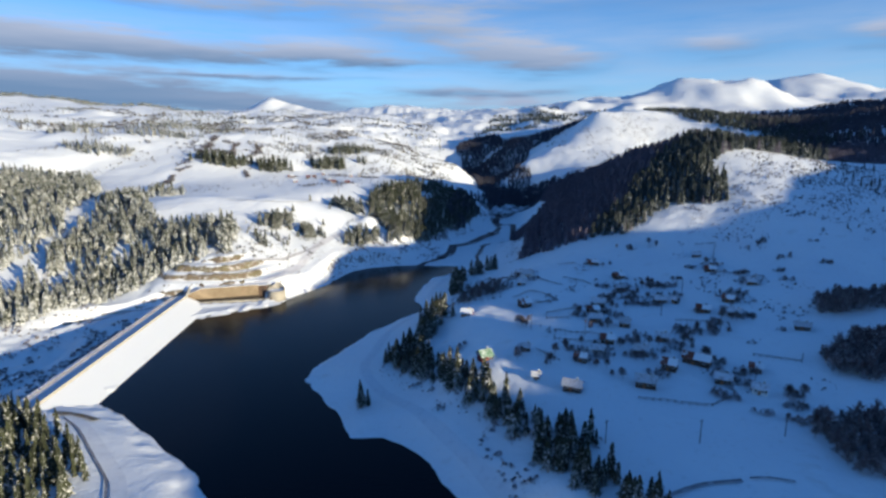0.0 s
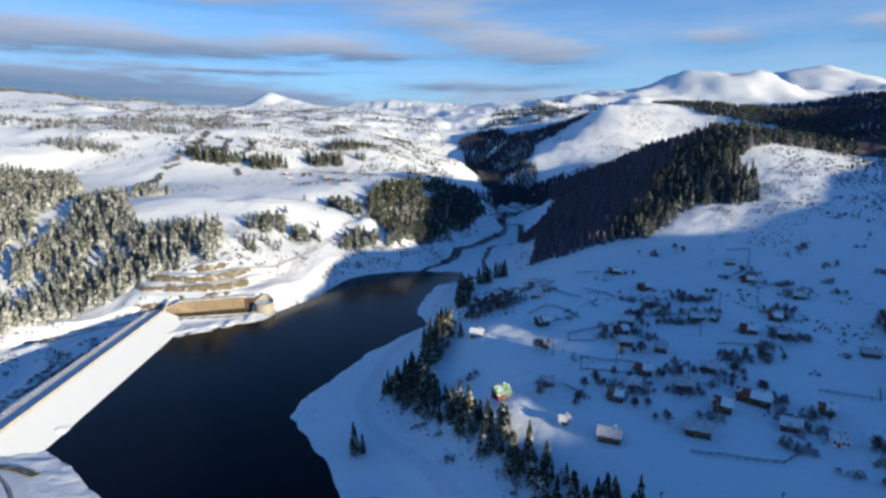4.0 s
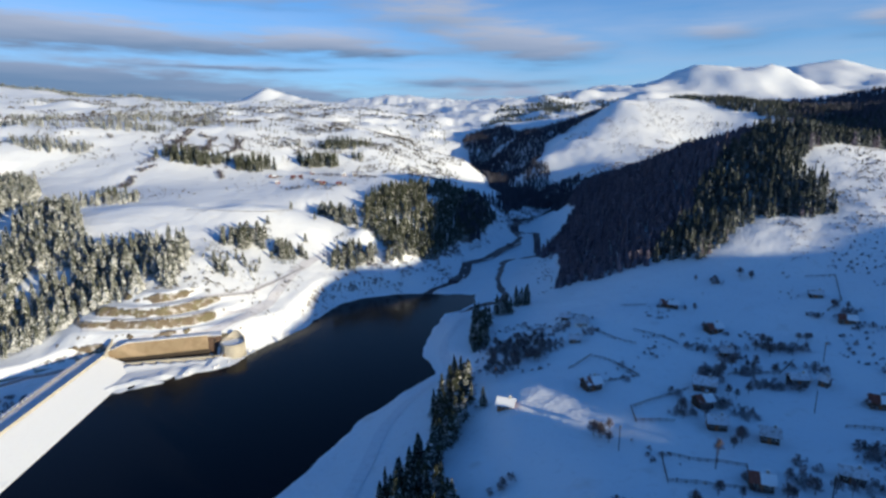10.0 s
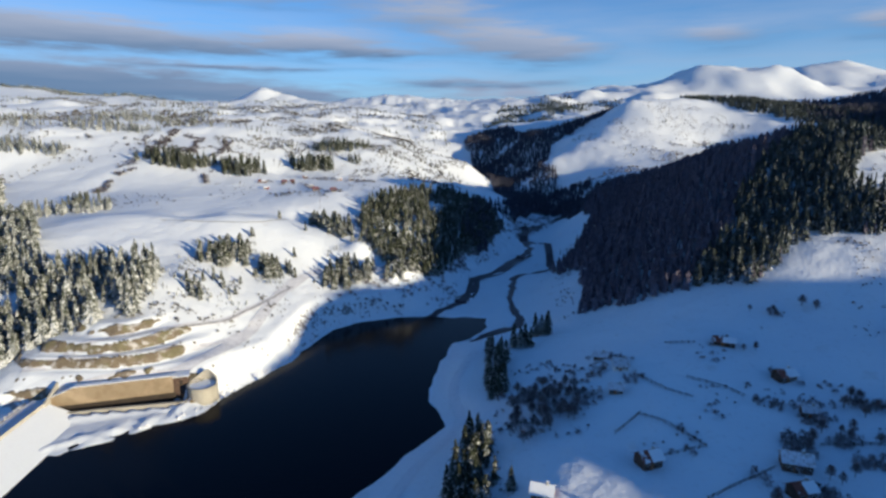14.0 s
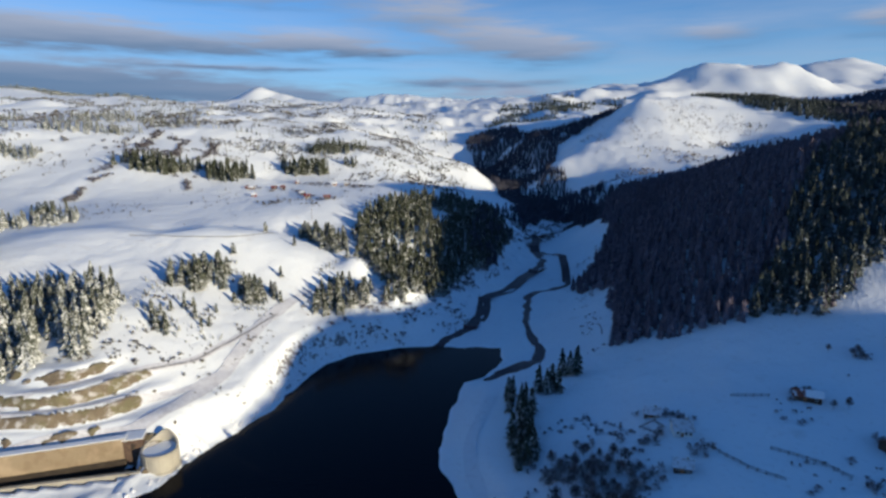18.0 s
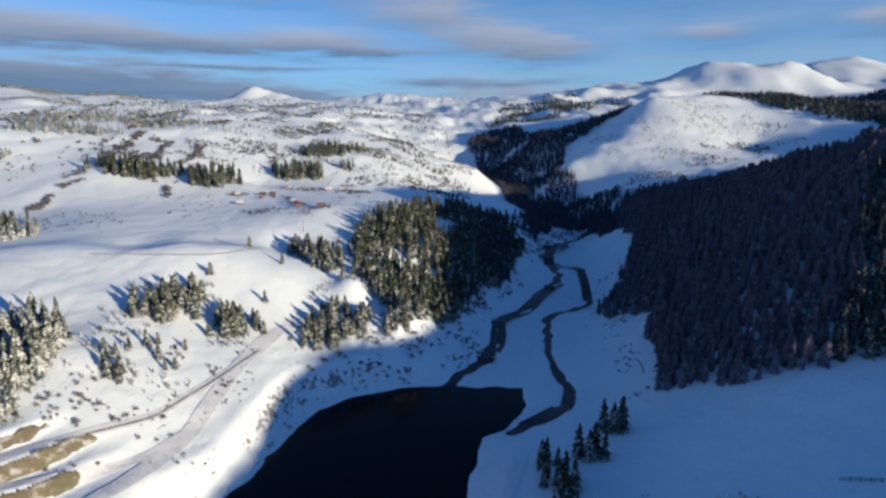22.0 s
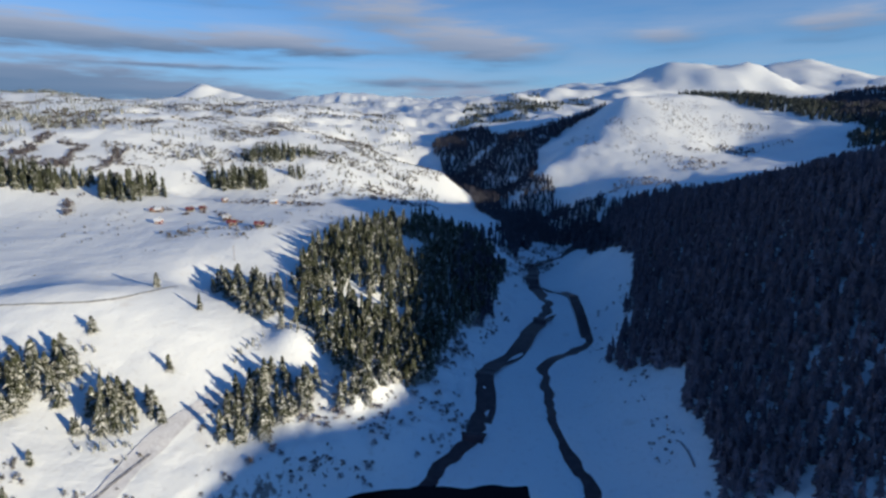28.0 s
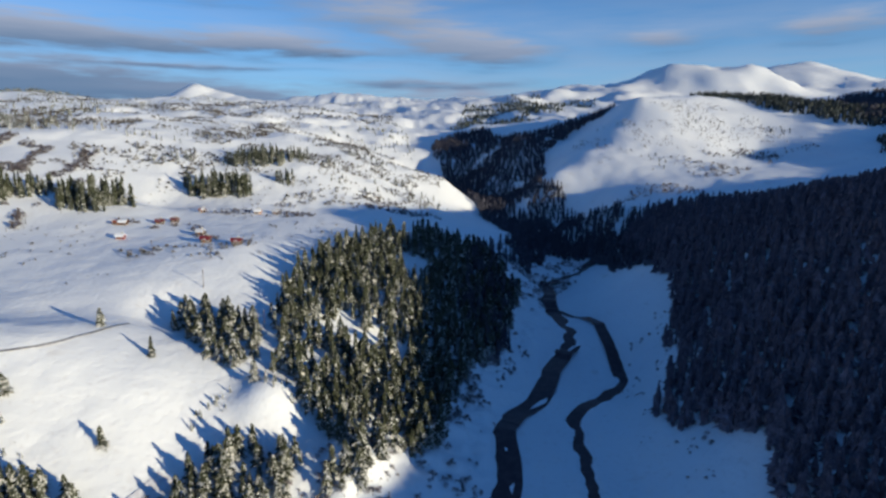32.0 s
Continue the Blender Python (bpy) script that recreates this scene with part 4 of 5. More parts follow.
rings = [(R, lambda k: -3.0), (R, rim), (R - 0.7, rim), (R - 0.7, lambda k: 5.5)]
loops = [[bm.verts.new((r * math.cos(k * 2 * math.pi / N), r * math.sin(k * 2 * math.pi / N), z(k))) for k in range(N)] for r, z in rings]
for a, b in zip(loops, loops[1:]):
    for k in range(N):
        bm.faces.new((a[k], a[(k + 1) % N], b[(k + 1) % N], b[k]))
part("shaft", bm, M_CONCRETE, tower, "stained round concrete shaft")
bm = bmesh.new()
bmesh.ops.create_circle(bm, cap_ends=True, segments=N, radius=R - 0.68, matrix=Matrix.Translation((0, 0, 7.7)))
part("snow_floor", bm, M_SNOW, tower, "snow lying inside the rim")
part("plinth", tube(bmesh.new(), 0, 0, -3, 1.2, R + 0.5, R + 0.4, 28), M_CONCRETE, tower)
for k in range(4):
    a = -2.6 + k * 0.7
    bm = rod(bmesh.new(), ((R + 0.08) * math.cos(a), (R + 0.08) * math.sin(a), 1.2), ((R + 0.08) * math.cos(a), (R + 0.08) * math.sin(a), 8.0), 0.16, 0.16)
    part("rib", bm, M_CONCRETE, tower)

hut = tagged(new("gate_house"), "dark concrete gate house with a snowy flat roof", "hut")
hut.matrix_world = Matrix.Translation((-124.2, 421.5, 0)) @ Matrix.Rotation(radians(14), 4, "Z")
part("body", box(bmesh.new(), -3.4, 3.4, -3.2, 3.2, 1.0, 11.4, 0.06), M_WOOD, hut, "dark walls")
part("roof_snow", box(bmesh.new(), -3.7, 3.7, -3.5, 3.5, 11.4, 11.75, 0.12), M_SNOW, hut)
part("door", box(bmesh.new(), -0.6, 0.6, -3.32, -3.2, 7.6, 9.8), M_SHADEDARK, hut)

# the chute that leads down past the dam's end
chute = tagged(new("chute"), "concrete spillway chute in the shade below the dam", "spillway")
v, f, _ = strip(CHUTE, 8.0, 0.5, 3.0, 3, 1.0)
me = mesh_of("chute_floor", v, f)
me.materials.append(M_ROAD)
shared("chute_floor", me, chute)
for side in (-4.4, 4.4):
    for (ax, ay), (bx, by) in zip(CHUTE, CHUTE[1:]):
        run = math.hypot(bx - ax, by - ay)
        ox, oy = -(by - ay) / run * side, (bx - ax) / run * side
        low = min(ground(ax + ox, ay + oy), ground(bx + ox, by + oy))
        run_wall("chute_wall", [(ax + ox, ay + oy), (bx + ox, by + oy)], low - 2, low + 1.2, 0.7, M_CONCRETE, "", chute)
# ---- roads and cut banks west of the lake ----
LOWER_ROAD = [(-178, 404), (-172, 411), (-150, 418), (-126, 425), (-115, 443), (-107, 468), (-105, 488), (-103, 508), (-99, 533), (-95, 546), (-88, 557), (-84, 566)]
UPPER_ROAD = [(-182, 428), (-170, 432), (-142, 450), (-121, 472), (-107, 504), (-96, 532), (-92, 548), (-84, 566)]
MID_ROAD = [(-197, 421), (-180, 424), (-160, 428), (-135, 438), (-117, 452), (-108, 470)]
v, f, _ = strip(LOWER_ROAD, 6.2, 0.35)
stuff("road", v, f, M_TRACK, "packed grey snow road along the west bank", "road", True, "structure")
v, f, _ = strip(UPPER_ROAD, 3.6, 0.3)
stuff("road", v, f, M_TRACK, "narrow upper track in the snow", "road", True, "structure")
v, f, _ = strip(MID_ROAD, 3.4, 0.3)
stuff("road", v, f, M_TRACK, "narrow snowy bench track", "road", True, "structure")
v, f, _ = strip([(-142, 449), (-121, 471), (-107, 503), (-97, 530)], 0.9, 0.55)
stuff("ditch", v, f, M_ROAD, "dark wet ditch beside the upper track", "ditch", True, "structure")
ex, ey = np.meshgrid(np.arange(-212, -112, 0.8), np.arange(409, 457, 0.8))
ez = land(ex.ravel(), ey.ravel()).reshape(ex.shape)
gy_, gx_ = np.gradient(ez, 0.8)
steep = np.hypot(gx_, gy_)
wild = 0.8 * grain(ex, ey, 9.0, 93) + 0.7 * grain(ex, ey, 4.0, 91) + 0.4 * grain(ex, ey, 1.8, 92)
bare_face = ramp(steep + 0.4 * wild, 0.66, 1.0)
lift = np.where(bare_face > 0.02, 0.15 + 0.55 * bare_face + 0.3 * wild * bare_face, 0.0) - 0.9 * (1 - bare_face)
rows, cols = ex.shape
face = (np.arange(rows - 1)[:, None] * cols + np.arange(cols - 1)[None, :]).ravel()
quads = np.stack([face, face + 1, face + cols + 1, face + cols], 1)
seen_face = (bare_face.ravel()[quads].max(1) > 0.05)
stuff("earth_bank", np.stack([ex.ravel(), ey.ravel(), (ez + lift).ravel()], 1), quads[seen_face], M_SOIL, "benched banks of bare ochre earth with snow patches", "bank", True, "structure")
v, f, _ = strip([(-168, 238), (-158, 232), (-146, 222), (-136, 212), (-118, 192), (-104, 176), (-96, 160)], 5.0, 0.3)
stuff("road", v, f, M_LANE, "snowy road leading down from the dam", "road", True, "structure")
v, f, _ = strip([(-150, 221), (-140, 213), (-122, 192), (-108, 176), (-100, 160)], 0.9, 0.5)
stuff("ditch", v, f, M_ROAD, "dark strip of bare road edge", "road", True, "structure")
v, f, _ = strip([(-157, 225), (-150, 227), (-138, 223)], 4.0, 0.6)
stuff("earth_bank", v, f, M_SOIL, "bare ochre earth beside the dam's abutment", "bank", True, "structure")
shore_road = [(33, 150), (21, 175), (15, 190), (6, 207), (-8, 229), (-22, 250), (-30, 268), (-33, 282), (-29, 300), (-24, 330), (-14, 356), (0, 377), (6, 392), (3, 408), (4, 424), (12, 448), (18, 462)]
v, f, _ = strip(shore_road, 5.0, 0.2)
stuff("road", v, f, M_LANE, "snow-covered shore road under the wooded bank", "road", True, "structure")

# dark strip put in for the shade along the ledge
v, f, _ = strip([(-205, 590), (-178, 593), (-153, 599), (-145, 601), (-138, 605), (-132, 612), (-126, 623), (-122, 639)], 1.0, 0.35)
stuff("road", v, f, M_ROAD, "ledge track on the meadow's crest, its shade painted dark", "track", True, "structure")
v, f, _ = strip([(86, 518), (88, 525), (88, 532)], 0.6, 0.45)
stuff("ditch", v, f, M_ROAD, "dark cut edge on the eastern bank", "bank", True, "structure")
# snow-capped stones along the waterline
bm = bmesh.new()
bmesh.ops.create_icosphere(bm, subdivisions=1, radius=0.5)
rock_v = np.array([v.co for v in bm.verts])
rock_t = np.array([[v.index for v in f.verts] for f in bm.faces])
bm.free()
rock_shapes = []
for k in range(4):
    wob = rock_v * (1 + np.random.default_rng(600 + k).uniform(-0.28, 0.28, (len(rock_v), 1)))
    rock_shapes.append((wob + (0, 0, 0.25), rock_t))
edge_line = WEST_SHORE[10:18]
pts = []
for (ax, ay), (bx, by) in zip(edge_line, edge_line[1:]):
    n = int(math.hypot(bx - ax, by - ay) / 1.1)
    for k in range(n):
        u = k / n
        pts.append((ax + (bx - ax) * u + rng.normal(-1.6, 1.5), ay + (by - ay) * u + rng.normal(0.8, 1.4)))
M_STONE = snow_laden("snowy_stone", (0.2, 0.19, 0.18), (0.12, 0.11, 0.1), (0.82, 0.83, 0.86), 0.35, 0.6, 0.7)
stuff("shore_stones", *plant(np.array(pts), (0.5, 1.7), rock_shapes, sink=0.25, slim=(0.9, 1.6)), M_STONE, "snow-capped stones along the western waterline", "stones")

# ---- the hamlet ----
STYLES = {
    "dark": (M_WOOD, M_THIN, "dark weathered timber house under a thinly snowed roof"),
    "ochre": (M_OCHRE, M_SNOW, "stained timber house with a sunlit snowy roof"),
    "red": (M_RED, M_GREEN, "red-walled house with a pale green metal roof"),
    "rust": (M_WOOD, M_RUST, "timber house with a dark rusty roof half clear of snow"),
    "white": (M_WHITE, M_THIN, "whitewashed house with a snowy roof"),
    "barn": (M_WOOD, M_RUST, "long dark timber barn with a bare brown roof"),
    "redroof": (M_WOOD, M_RED, "timber farmhouse with a red roof"),
    "redwall": (M_RED, M_SNOW, "small red farmhouse with snow on its roof"),
}


def house(x, y, turn, wide, deep, wall, style, group):
    walls, roof, label = STYLES[style]
    size = 0.66 if group == "hamlet houses" else 0.48
    wide, deep, wall = wide * size, deep * (size + 0.02), wall * (size + 0.06)
    top = tagged(new("house"), label, "house", group)
    base = min(ground(x + a, y + b) for a in (-wide / 2, wide / 2) for b in (-deep / 2, deep / 2))
    top.matrix_world = Matrix.Translation((x, y, base)) @ Matrix.Rotation(radians(turn), 4, "Z")
    rise, w, d, wall = deep * 0.36, wide / 2, deep / 2, wall + 0.8
    part("wall", prism(bmesh.new(), [(-d, -0.8), (d, -0.8), (d, wall), (0, wall + rise), (-d, wall)], -w, w), walls, top)
    over, thick = 0.6, 0.35 if roof in (M_SNOW, M_GREEN, M_THIN) else 0.16
    for s in (-1, 1):
        slope = [(0.0, wall + rise + 0.02), (s * (d + over), wall - over * rise / d + 0.02), (s * (d + over), wall - over * rise / d + thick), (0.0, wall + rise + thick)]
        bm = prism(bmesh.new(), slope if s < 0 else slope[::-1], -w - over, w + over)
        bmesh.ops.recalc_face_normals(bm, faces=bm.faces)
        part("roof", bm, roof, top)
    if style == "rust" or style == "barn":
        bm = prism(bmesh.new(), [(-d * 0.1, wall + rise * 0.9 + 0.17), (-d - over, wall - over * rise / d + 0.17), (-d - over, wall - over * rise / d + 0.45), (-d * 0.1, wall + rise * 0.9 + 0.4)], -w * 0.2, w + over)
        bmesh.ops.recalc_face_normals(bm, faces=bm.faces)
        part("roof_snow", bm, M_SNOW, top, "snow left on the roof")
    if style != "barn":
        chimney = part("chimney", box(bmesh.new(), w * 0.35, w * 0.35 + 0.7, -0.35, 0.35, wall + rise * 0.6, wall + rise + 1.1, 0.03), M_CONCRETE, top)
        part("cap", box(bmesh.new(), w * 0.35 - 0.1, w * 0.35 + 0.8, -0.45, 0.45, wall + rise + 1.1, wall + rise + 1.3, 0.04), M_SNOW, chimney)
    part("door", box(bmesh.new(), -w * 0.3, -w * 0.3 + 1.0, -d - 0.06, -d + 0.02, -0.2, 1.9 if wall < 3.6 else 2.1), M_OCHRE if walls != M_OCHRE else M_WOOD, top)
    for k, wx in enumerate((-0.75, 0.15, 0.6) if style != "barn" else (0.5,)):
        if wx * w + 0.9 > w:
            continue
        window = part("window", box(bmesh.new(), wx * w, wx * w + 0.95, -d - 0.05, -d + 0.02, wall - 1.7, wall - 0.6), M_WHITE, top)
        part("pane", box(bmesh.new(), wx * w + 0.1, wx * w + 0.85, -d - 0.07, -d - 0.05, wall - 1.6, wall - 0.7), M_GLASS, window)
    window = part("window", box(bmesh.new(), w - 0.02, w + 0.05, -0.5, 0.5, wall - 1.7, wall - 0.6), M_WHITE, top)
    part("pane", box(bmesh.new(), w + 0.05, w + 0.07, -0.4, 0.4, wall - 1.6, wall - 0.7), M_GLASS, window)
    return top


# place, turn, length, depth, wall height, kind
HAMLET = [
    (24, 315, -18, 9, 7, 3.0, "ochre"), (60, 328, 15, 10, 8, 3.4, "rust"), (27, 244, 20, 8, 8, 4.0, "red"), (60, 214, -25, 11, 7, 3.2, "dark"),
    (91, 216, -22, 12, 8, 3.4, "dark"), (107, 230, -35, 9, 8, 3.8, "rust"), (122, 236, -38, 17, 8, 3.6, "barn"), (124, 217, -30, 9, 7, 3.0, "dark"),
    (133, 206, -28, 8, 6, 3.0, "white"), (47, 250, -20, 6, 5, 2.6, "dark"), (103, 322, -20, 12, 8, 3.6, "dark"), (96, 309, 10, 9, 7, 3.2, "rust"),
    (93, 293, -15, 9, 7, 3.0, "dark"), (106, 284, -25, 8, 7, 3.2, "dark"), (134, 377, 12, 11, 8, 3.0, "rust"), (141, 323, -5, 11, 6, 3.0, "dark"),
    (126, 350, -15, 7, 6, 2.8, "dark"), (156, 300, -30, 11, 7, 3.2, "barn"), (169, 291, -35, 10, 7, 3.2, "dark"), (176, 311, -40, 9, 7, 3.0, "rust"),
    (190, 266, -25, 10, 6, 2.6, "dark"), (74, 395, -10, 9, 9, 3.0, "white"), (70, 410, -22, 8, 6, 2.8, "dark"), (124, 405, -25, 13, 6, 2.4, "barn"),
    (80, 248, -15, 8, 6, 2.8, "white"), (70, 238, -30, 8, 6, 3.0, "rust"), (100, 246, -25, 9, 7, 3.2, "dark"), (143, 226, -30, 7, 6, 2.8, "rust"),
    (148, 318, -60, 5, 5, 3.0, "dark"), (198, 398, -20, 9, 6, 2.6, "dark"), (47, 224, -10, 5, 4, 2.4, "white"), (117, 262, -30, 9, 6, 3.0, "dark"), (66, 376, -20, 8, 6, 2.6, "dark"), (193, 368, -25, 10, 7, 2.8, "rust"), (203, 334, -30, 9, 7, 2.8, "dark"), (89, 260, -20, 9, 7, 3.0, "rust"),
]
for row in HAMLET:
    house(*row, "hamlet houses")
UPLAND = [
    (-172, 755, -10, 9, 6, 2.6, "redwall"), (-162, 790, -15, 10, 6, 2.6, "redroof"), (-155, 797, -15, 9, 6, 2.6, "redroof"), (-100, 731, -12, 11, 7, 2.8, "redroof"),
    (-119, 739, -12, 11, 7, 3.0, "redroof"), (-20, 957, -5, 10, 8, 3.6, "dark"), (-18, 911, -5, 10, 8, 3.4, "dark"), (-150, 841, -10, 8, 6, 2.8, "rust"),
    (-111, 845, -10, 10, 7, 3.0, "ochre"), (-184, 784, -10, 18, 6, 2.4, "barn"), (-128, 760, -12, 8, 6, 2.8, "dark"), (-98, 846, -10, 8, 6, 2.8, "dark"),
]
for row in UPLAND:
    house(*row, "upland farmhouses")

# ---- fences ----
stake = mesh_of("post", *(lambda v: (v, [(0, 1, 4), (1, 5, 4), (1, 2, 5), (2, 6, 5), (2, 3, 6), (3, 7, 6), (3, 0, 7), (0, 4, 7), (4, 5, 6), (4, 6, 7)]))(
    np.array([(a * 0.09, b * 0.09, z) for z in (-0.5, 1.35) for a, b in ((-1, -1), (1, -1), (1, 1), (-1, 1))])))
stake.materials.append(M_WOOD)
lath = mesh_of("rail", [(x, y * 0.065, z * 0.065) for x in (-0.03, 1.03) for y, z in ((-1, -1), (1, -1), (1, 1), (-1, 1))], [(0, 1, 5, 4), (1, 2, 6, 5), (2, 3, 7, 6), (3, 0, 4, 7), (3, 2, 1, 0), (4, 5, 6, 7)])
lath.materials.append(M_WOOD)
FENCES = [
    [(56, 347), (68, 357), (76, 348), (82, 335), (66, 331)], [(69, 308), (84, 316), (97, 322)], [(69, 308), (67, 298), (80, 296)],
    [(207, 420), (220, 415), (206, 390), (192, 381)], [(67, 276), (90, 269), (86, 258), (63, 262), (67, 276)], [(66, 397), (63, 403), (69, 405), (70, 398)],
    [(78, 385), (84, 372), (92, 366)], [(136, 290), (160, 281), (155, 268)], [(60, 238), (52, 250)], [(84, 205), (110, 198), (118, 202)],
    [(112, 408), (100, 412)], [(96, 380), (108, 372), (112, 366)], [(150, 240), (166, 230), (172, 238)], [(118, 332), (138, 330), (150, 340)],
]
for line in FENCES:
    fence = tagged(new("fence"), "dark weathered timber rail fence standing in the snow", "fence", "hamlet fences")
    for (ax, ay), (bx, by) in zip(line, line[1:]):
        n = max(1, round(math.hypot(bx - ax, by - ay) / 2.6))
        spots = [(ax + (bx - ax) * k / n, ay + (by - ay) * k / n) for k in range(n + 1)]
        heights = land(np.array([s[0] for s in spots]), np.array([s[1] for s in spots]))
        for (sx, sy), h in list(zip(spots, heights))[:-1]:
            shared("post", stake, fence, (sx, sy, float(h)), random.uniform(0, 1), (1, 1, random.uniform(0.9, 1.15)))
        for z in (0.5, 1.1):
            for k in range(n):
                a, b = Vector((*spots[k], heights[k] + z)), Vector((*spots[k + 1], heights[k + 1] + z))
                bar = shared("rail", lath, fence)
                bar.matrix_basis = Matrix.LocRotScale(a, (b - a).to_track_quat("X", "Z"), ((b - a).length, 1, 1))

# ---- power poles ----
pole = tagged(new("power_pole"), "bare wooden power pole with a cross-arm", "pole", "power poles")
part("mast", tube(bmesh.new(), 0, 0, -0.5, 8.6, 0.17, 0.12), M_WOOD, pole)
part("cross_arm", box(bmesh.new(), -0.9, 0.9, -0.07, 0.07, 7.9, 8.06), M_WOOD, pole)
for x in (-0.75, 0.0, 0.75):
    part("insulator", tube(bmesh.new(), x, 0, 8.06 if x else 8.6, 8.3 if x else 8.84, 0.06, 0.05, 6), M_WHITE, pole)
POLES = [(62, 177), (93, 173), (123, 174), (80, 268), (55, 280), (104, 252), (132, 300), (150, 270), (-104, 679), (-140, 716), (-70, 646), (160, 336)]
for n, (x, y) in enumerate(POLES):
    m = Matrix.Translation((x, y, ground(x, y))) @ Matrix.Rotation(radians(20 + 7 * n), 4, "Z")
    if n:
        copy_thing(pole, m)
    else:
        pole.matrix_world = m

# ---- single trees near the walk ----
def tree_proto(name, seed, crown_mat, label, group):
    top = tagged(new(name), label, "tree", group)
    part("trunk", tube(bmesh.new(), 0, 0, -0.06, 0.86, 0.017, 0.003, 6), M_BARK, top)
    v, t = star_tree(13, 18, seed, base=0.05, fat=0.2, droop=0.6)
    me = mesh_of("crown", v, t)
    me.materials.append(crown_mat)
    crown = new("crown", me)
    crown.parent = top
    return top


def bare_proto(seed, label, group):
    r = random.Random(seed)
    top = tagged(new("bare_tree"), label, "tree", group)
    bm = tube(bmesh.new(), 0, 0, -0.05, 0.5, 0.028, 0.014, 6)
    for k in range(9):
        a, z = r.uniform(0, 6.28), r.uniform(0.2, 0.48)
        q = Vector((0.27 * math.cos(a), 0.27 * math.sin(a), z + r.uniform(0.2, 0.4)))
        rod(bm, (0, 0, z), q, 0.012, 0.003, 4)
        for _ in range(3):
            rod(bm, Vector((0, 0, z)).lerp(q, r.uniform(0.4, 0.9)), q + Vector((r.uniform(-0.15, 0.15), r.uniform(-0.15, 0.15), r.uniform(0.02, 0.2))), 0.006, 0.002, 3)
    part("trunk", bm, M_BARK, top)
    v, t = bare_crown(seed, 130, 1.0, 0.4)
    me = mesh_of("crown", v, t)
    me.materials.append(M_TWIG)
    crown = new("crown", me)
    crown.parent = top
    return top


def set_out(protos, places, low, high, slim=(0.85, 1.2)):
    """Plants copies of the prototypes, the first of them at the first places."""
    heights = land(places[:, 0], places[:, 1])
    for n, ((x, y), z) in enumerate(zip(places, heights)):
        if z < 0.7:
            continue
        h = random.uniform(low, high)
        w = h * random.uniform(*slim)
        m = Matrix.LocRotScale((x, y, z), Euler((0, 0, random.uniform(0, 6.28))), (1, 1, 1))
        which = protos[n % len(protos)]
        made = copy_thing(which, m)
        made.scale = (w, w, h)


def retire(protos):
    """Takes the unplanted prototypes away again."""
    for top in protos:
        for o in (*top.children_recursive, top):
            bpy.data.objects.remove(o)


CLUMPS = [
    [(-160, 529), (-144, 533), (-130, 546), (-132, 565), (-145, 570), (-150, 555), (-162, 544)], [(-125, 530), (-105, 535), (-98, 547), (-106, 556), (-122, 556)],
    [(-80, 541), (-64, 549), (-46, 561), (-48, 580), (-72, 578), (-82, 562)], [(-112, 647), (-98, 634), (-79, 610), (-70, 622), (-72, 640), (-82, 656), (-106, 662)],
    [(-38, 562), (-25, 566), (-16, 580), (-30, 588)],
]
spruces = [tree_proto("spruce", 400 + k, M_NEEDLE, "snow-dusted spruce on the sunny west bank", "west bank spruces") for k in range(4)]
for ring in CLUMPS:
    set_out(spruces, sow(ring, 4.0), 5.5, 12.0, (1.0, 1.6))
set_out(spruces, np.array([(-104, 571), (-104, 613), (-137, 584), (-128, 629), (-140, 512), (-144, 505), (-137, 516), (-132, 505), (-66, 604), (-143, 486), (-140, 489), (-146, 489), (-142, 493), (-138, 484), (-150, 497), (-152, 501), (-147, 500), (-127, 499), (-124, 502), (-126, 518)], float), 5.5, 9.0, (1.0, 1.6))
retire(spruces)

BANK = [
    [(62, 128), (52, 146), (44, 160), (36, 176), (43, 186), (52, 172), (58, 156), (68, 136)],
    [(58, 166), (47, 178), (34, 190), (26, 203), (18, 214), (26, 222), (38, 206), (50, 190), (62, 176)], [(18, 214), (6, 236), (-2, 252), (8, 258), (17, 240), (28, 222)],
    [(-2, 252), (-14, 268), (-24, 284), (-14, 294), (-2, 280), (9, 262)], [(-20, 290), (-8, 308), (-2, 330), (4, 352), (8, 372), (16, 370), (13, 350), (9, 330), (5, 308), (-4, 290)],
    [(17, 398), (20, 418), (22, 440), (26, 462), (33, 462), (31, 440), (28, 418), (25, 398)],
]
darks = [tree_proto("bank_spruce", 420 + k, M_NEEDLE, "slender spruce on the shaded east bank, its tip catching the sun", "east bank spruces") for k in range(4)]
for ring, gap in zip(BANK, (3.9, 4.4, 3.6, 3.5, 3.6, 3.6)):
    set_out(darks, sow(ring, gap), 6.0, 13.5, (0.75, 1.2))
set_out(darks, np.array([(-29, 237), (-26, 236), (-30, 241), (12, 330), (16, 322)], float), 8.0, 12.0, (0.75, 1.0))
set_out(darks, np.array([(41, 454), (44, 457), (38, 457), (46, 452), (56, 472), (60, 474), (53, 475), (58, 470)], float), 11.0, 15.0, (0.9, 1.15))
retire(darks)

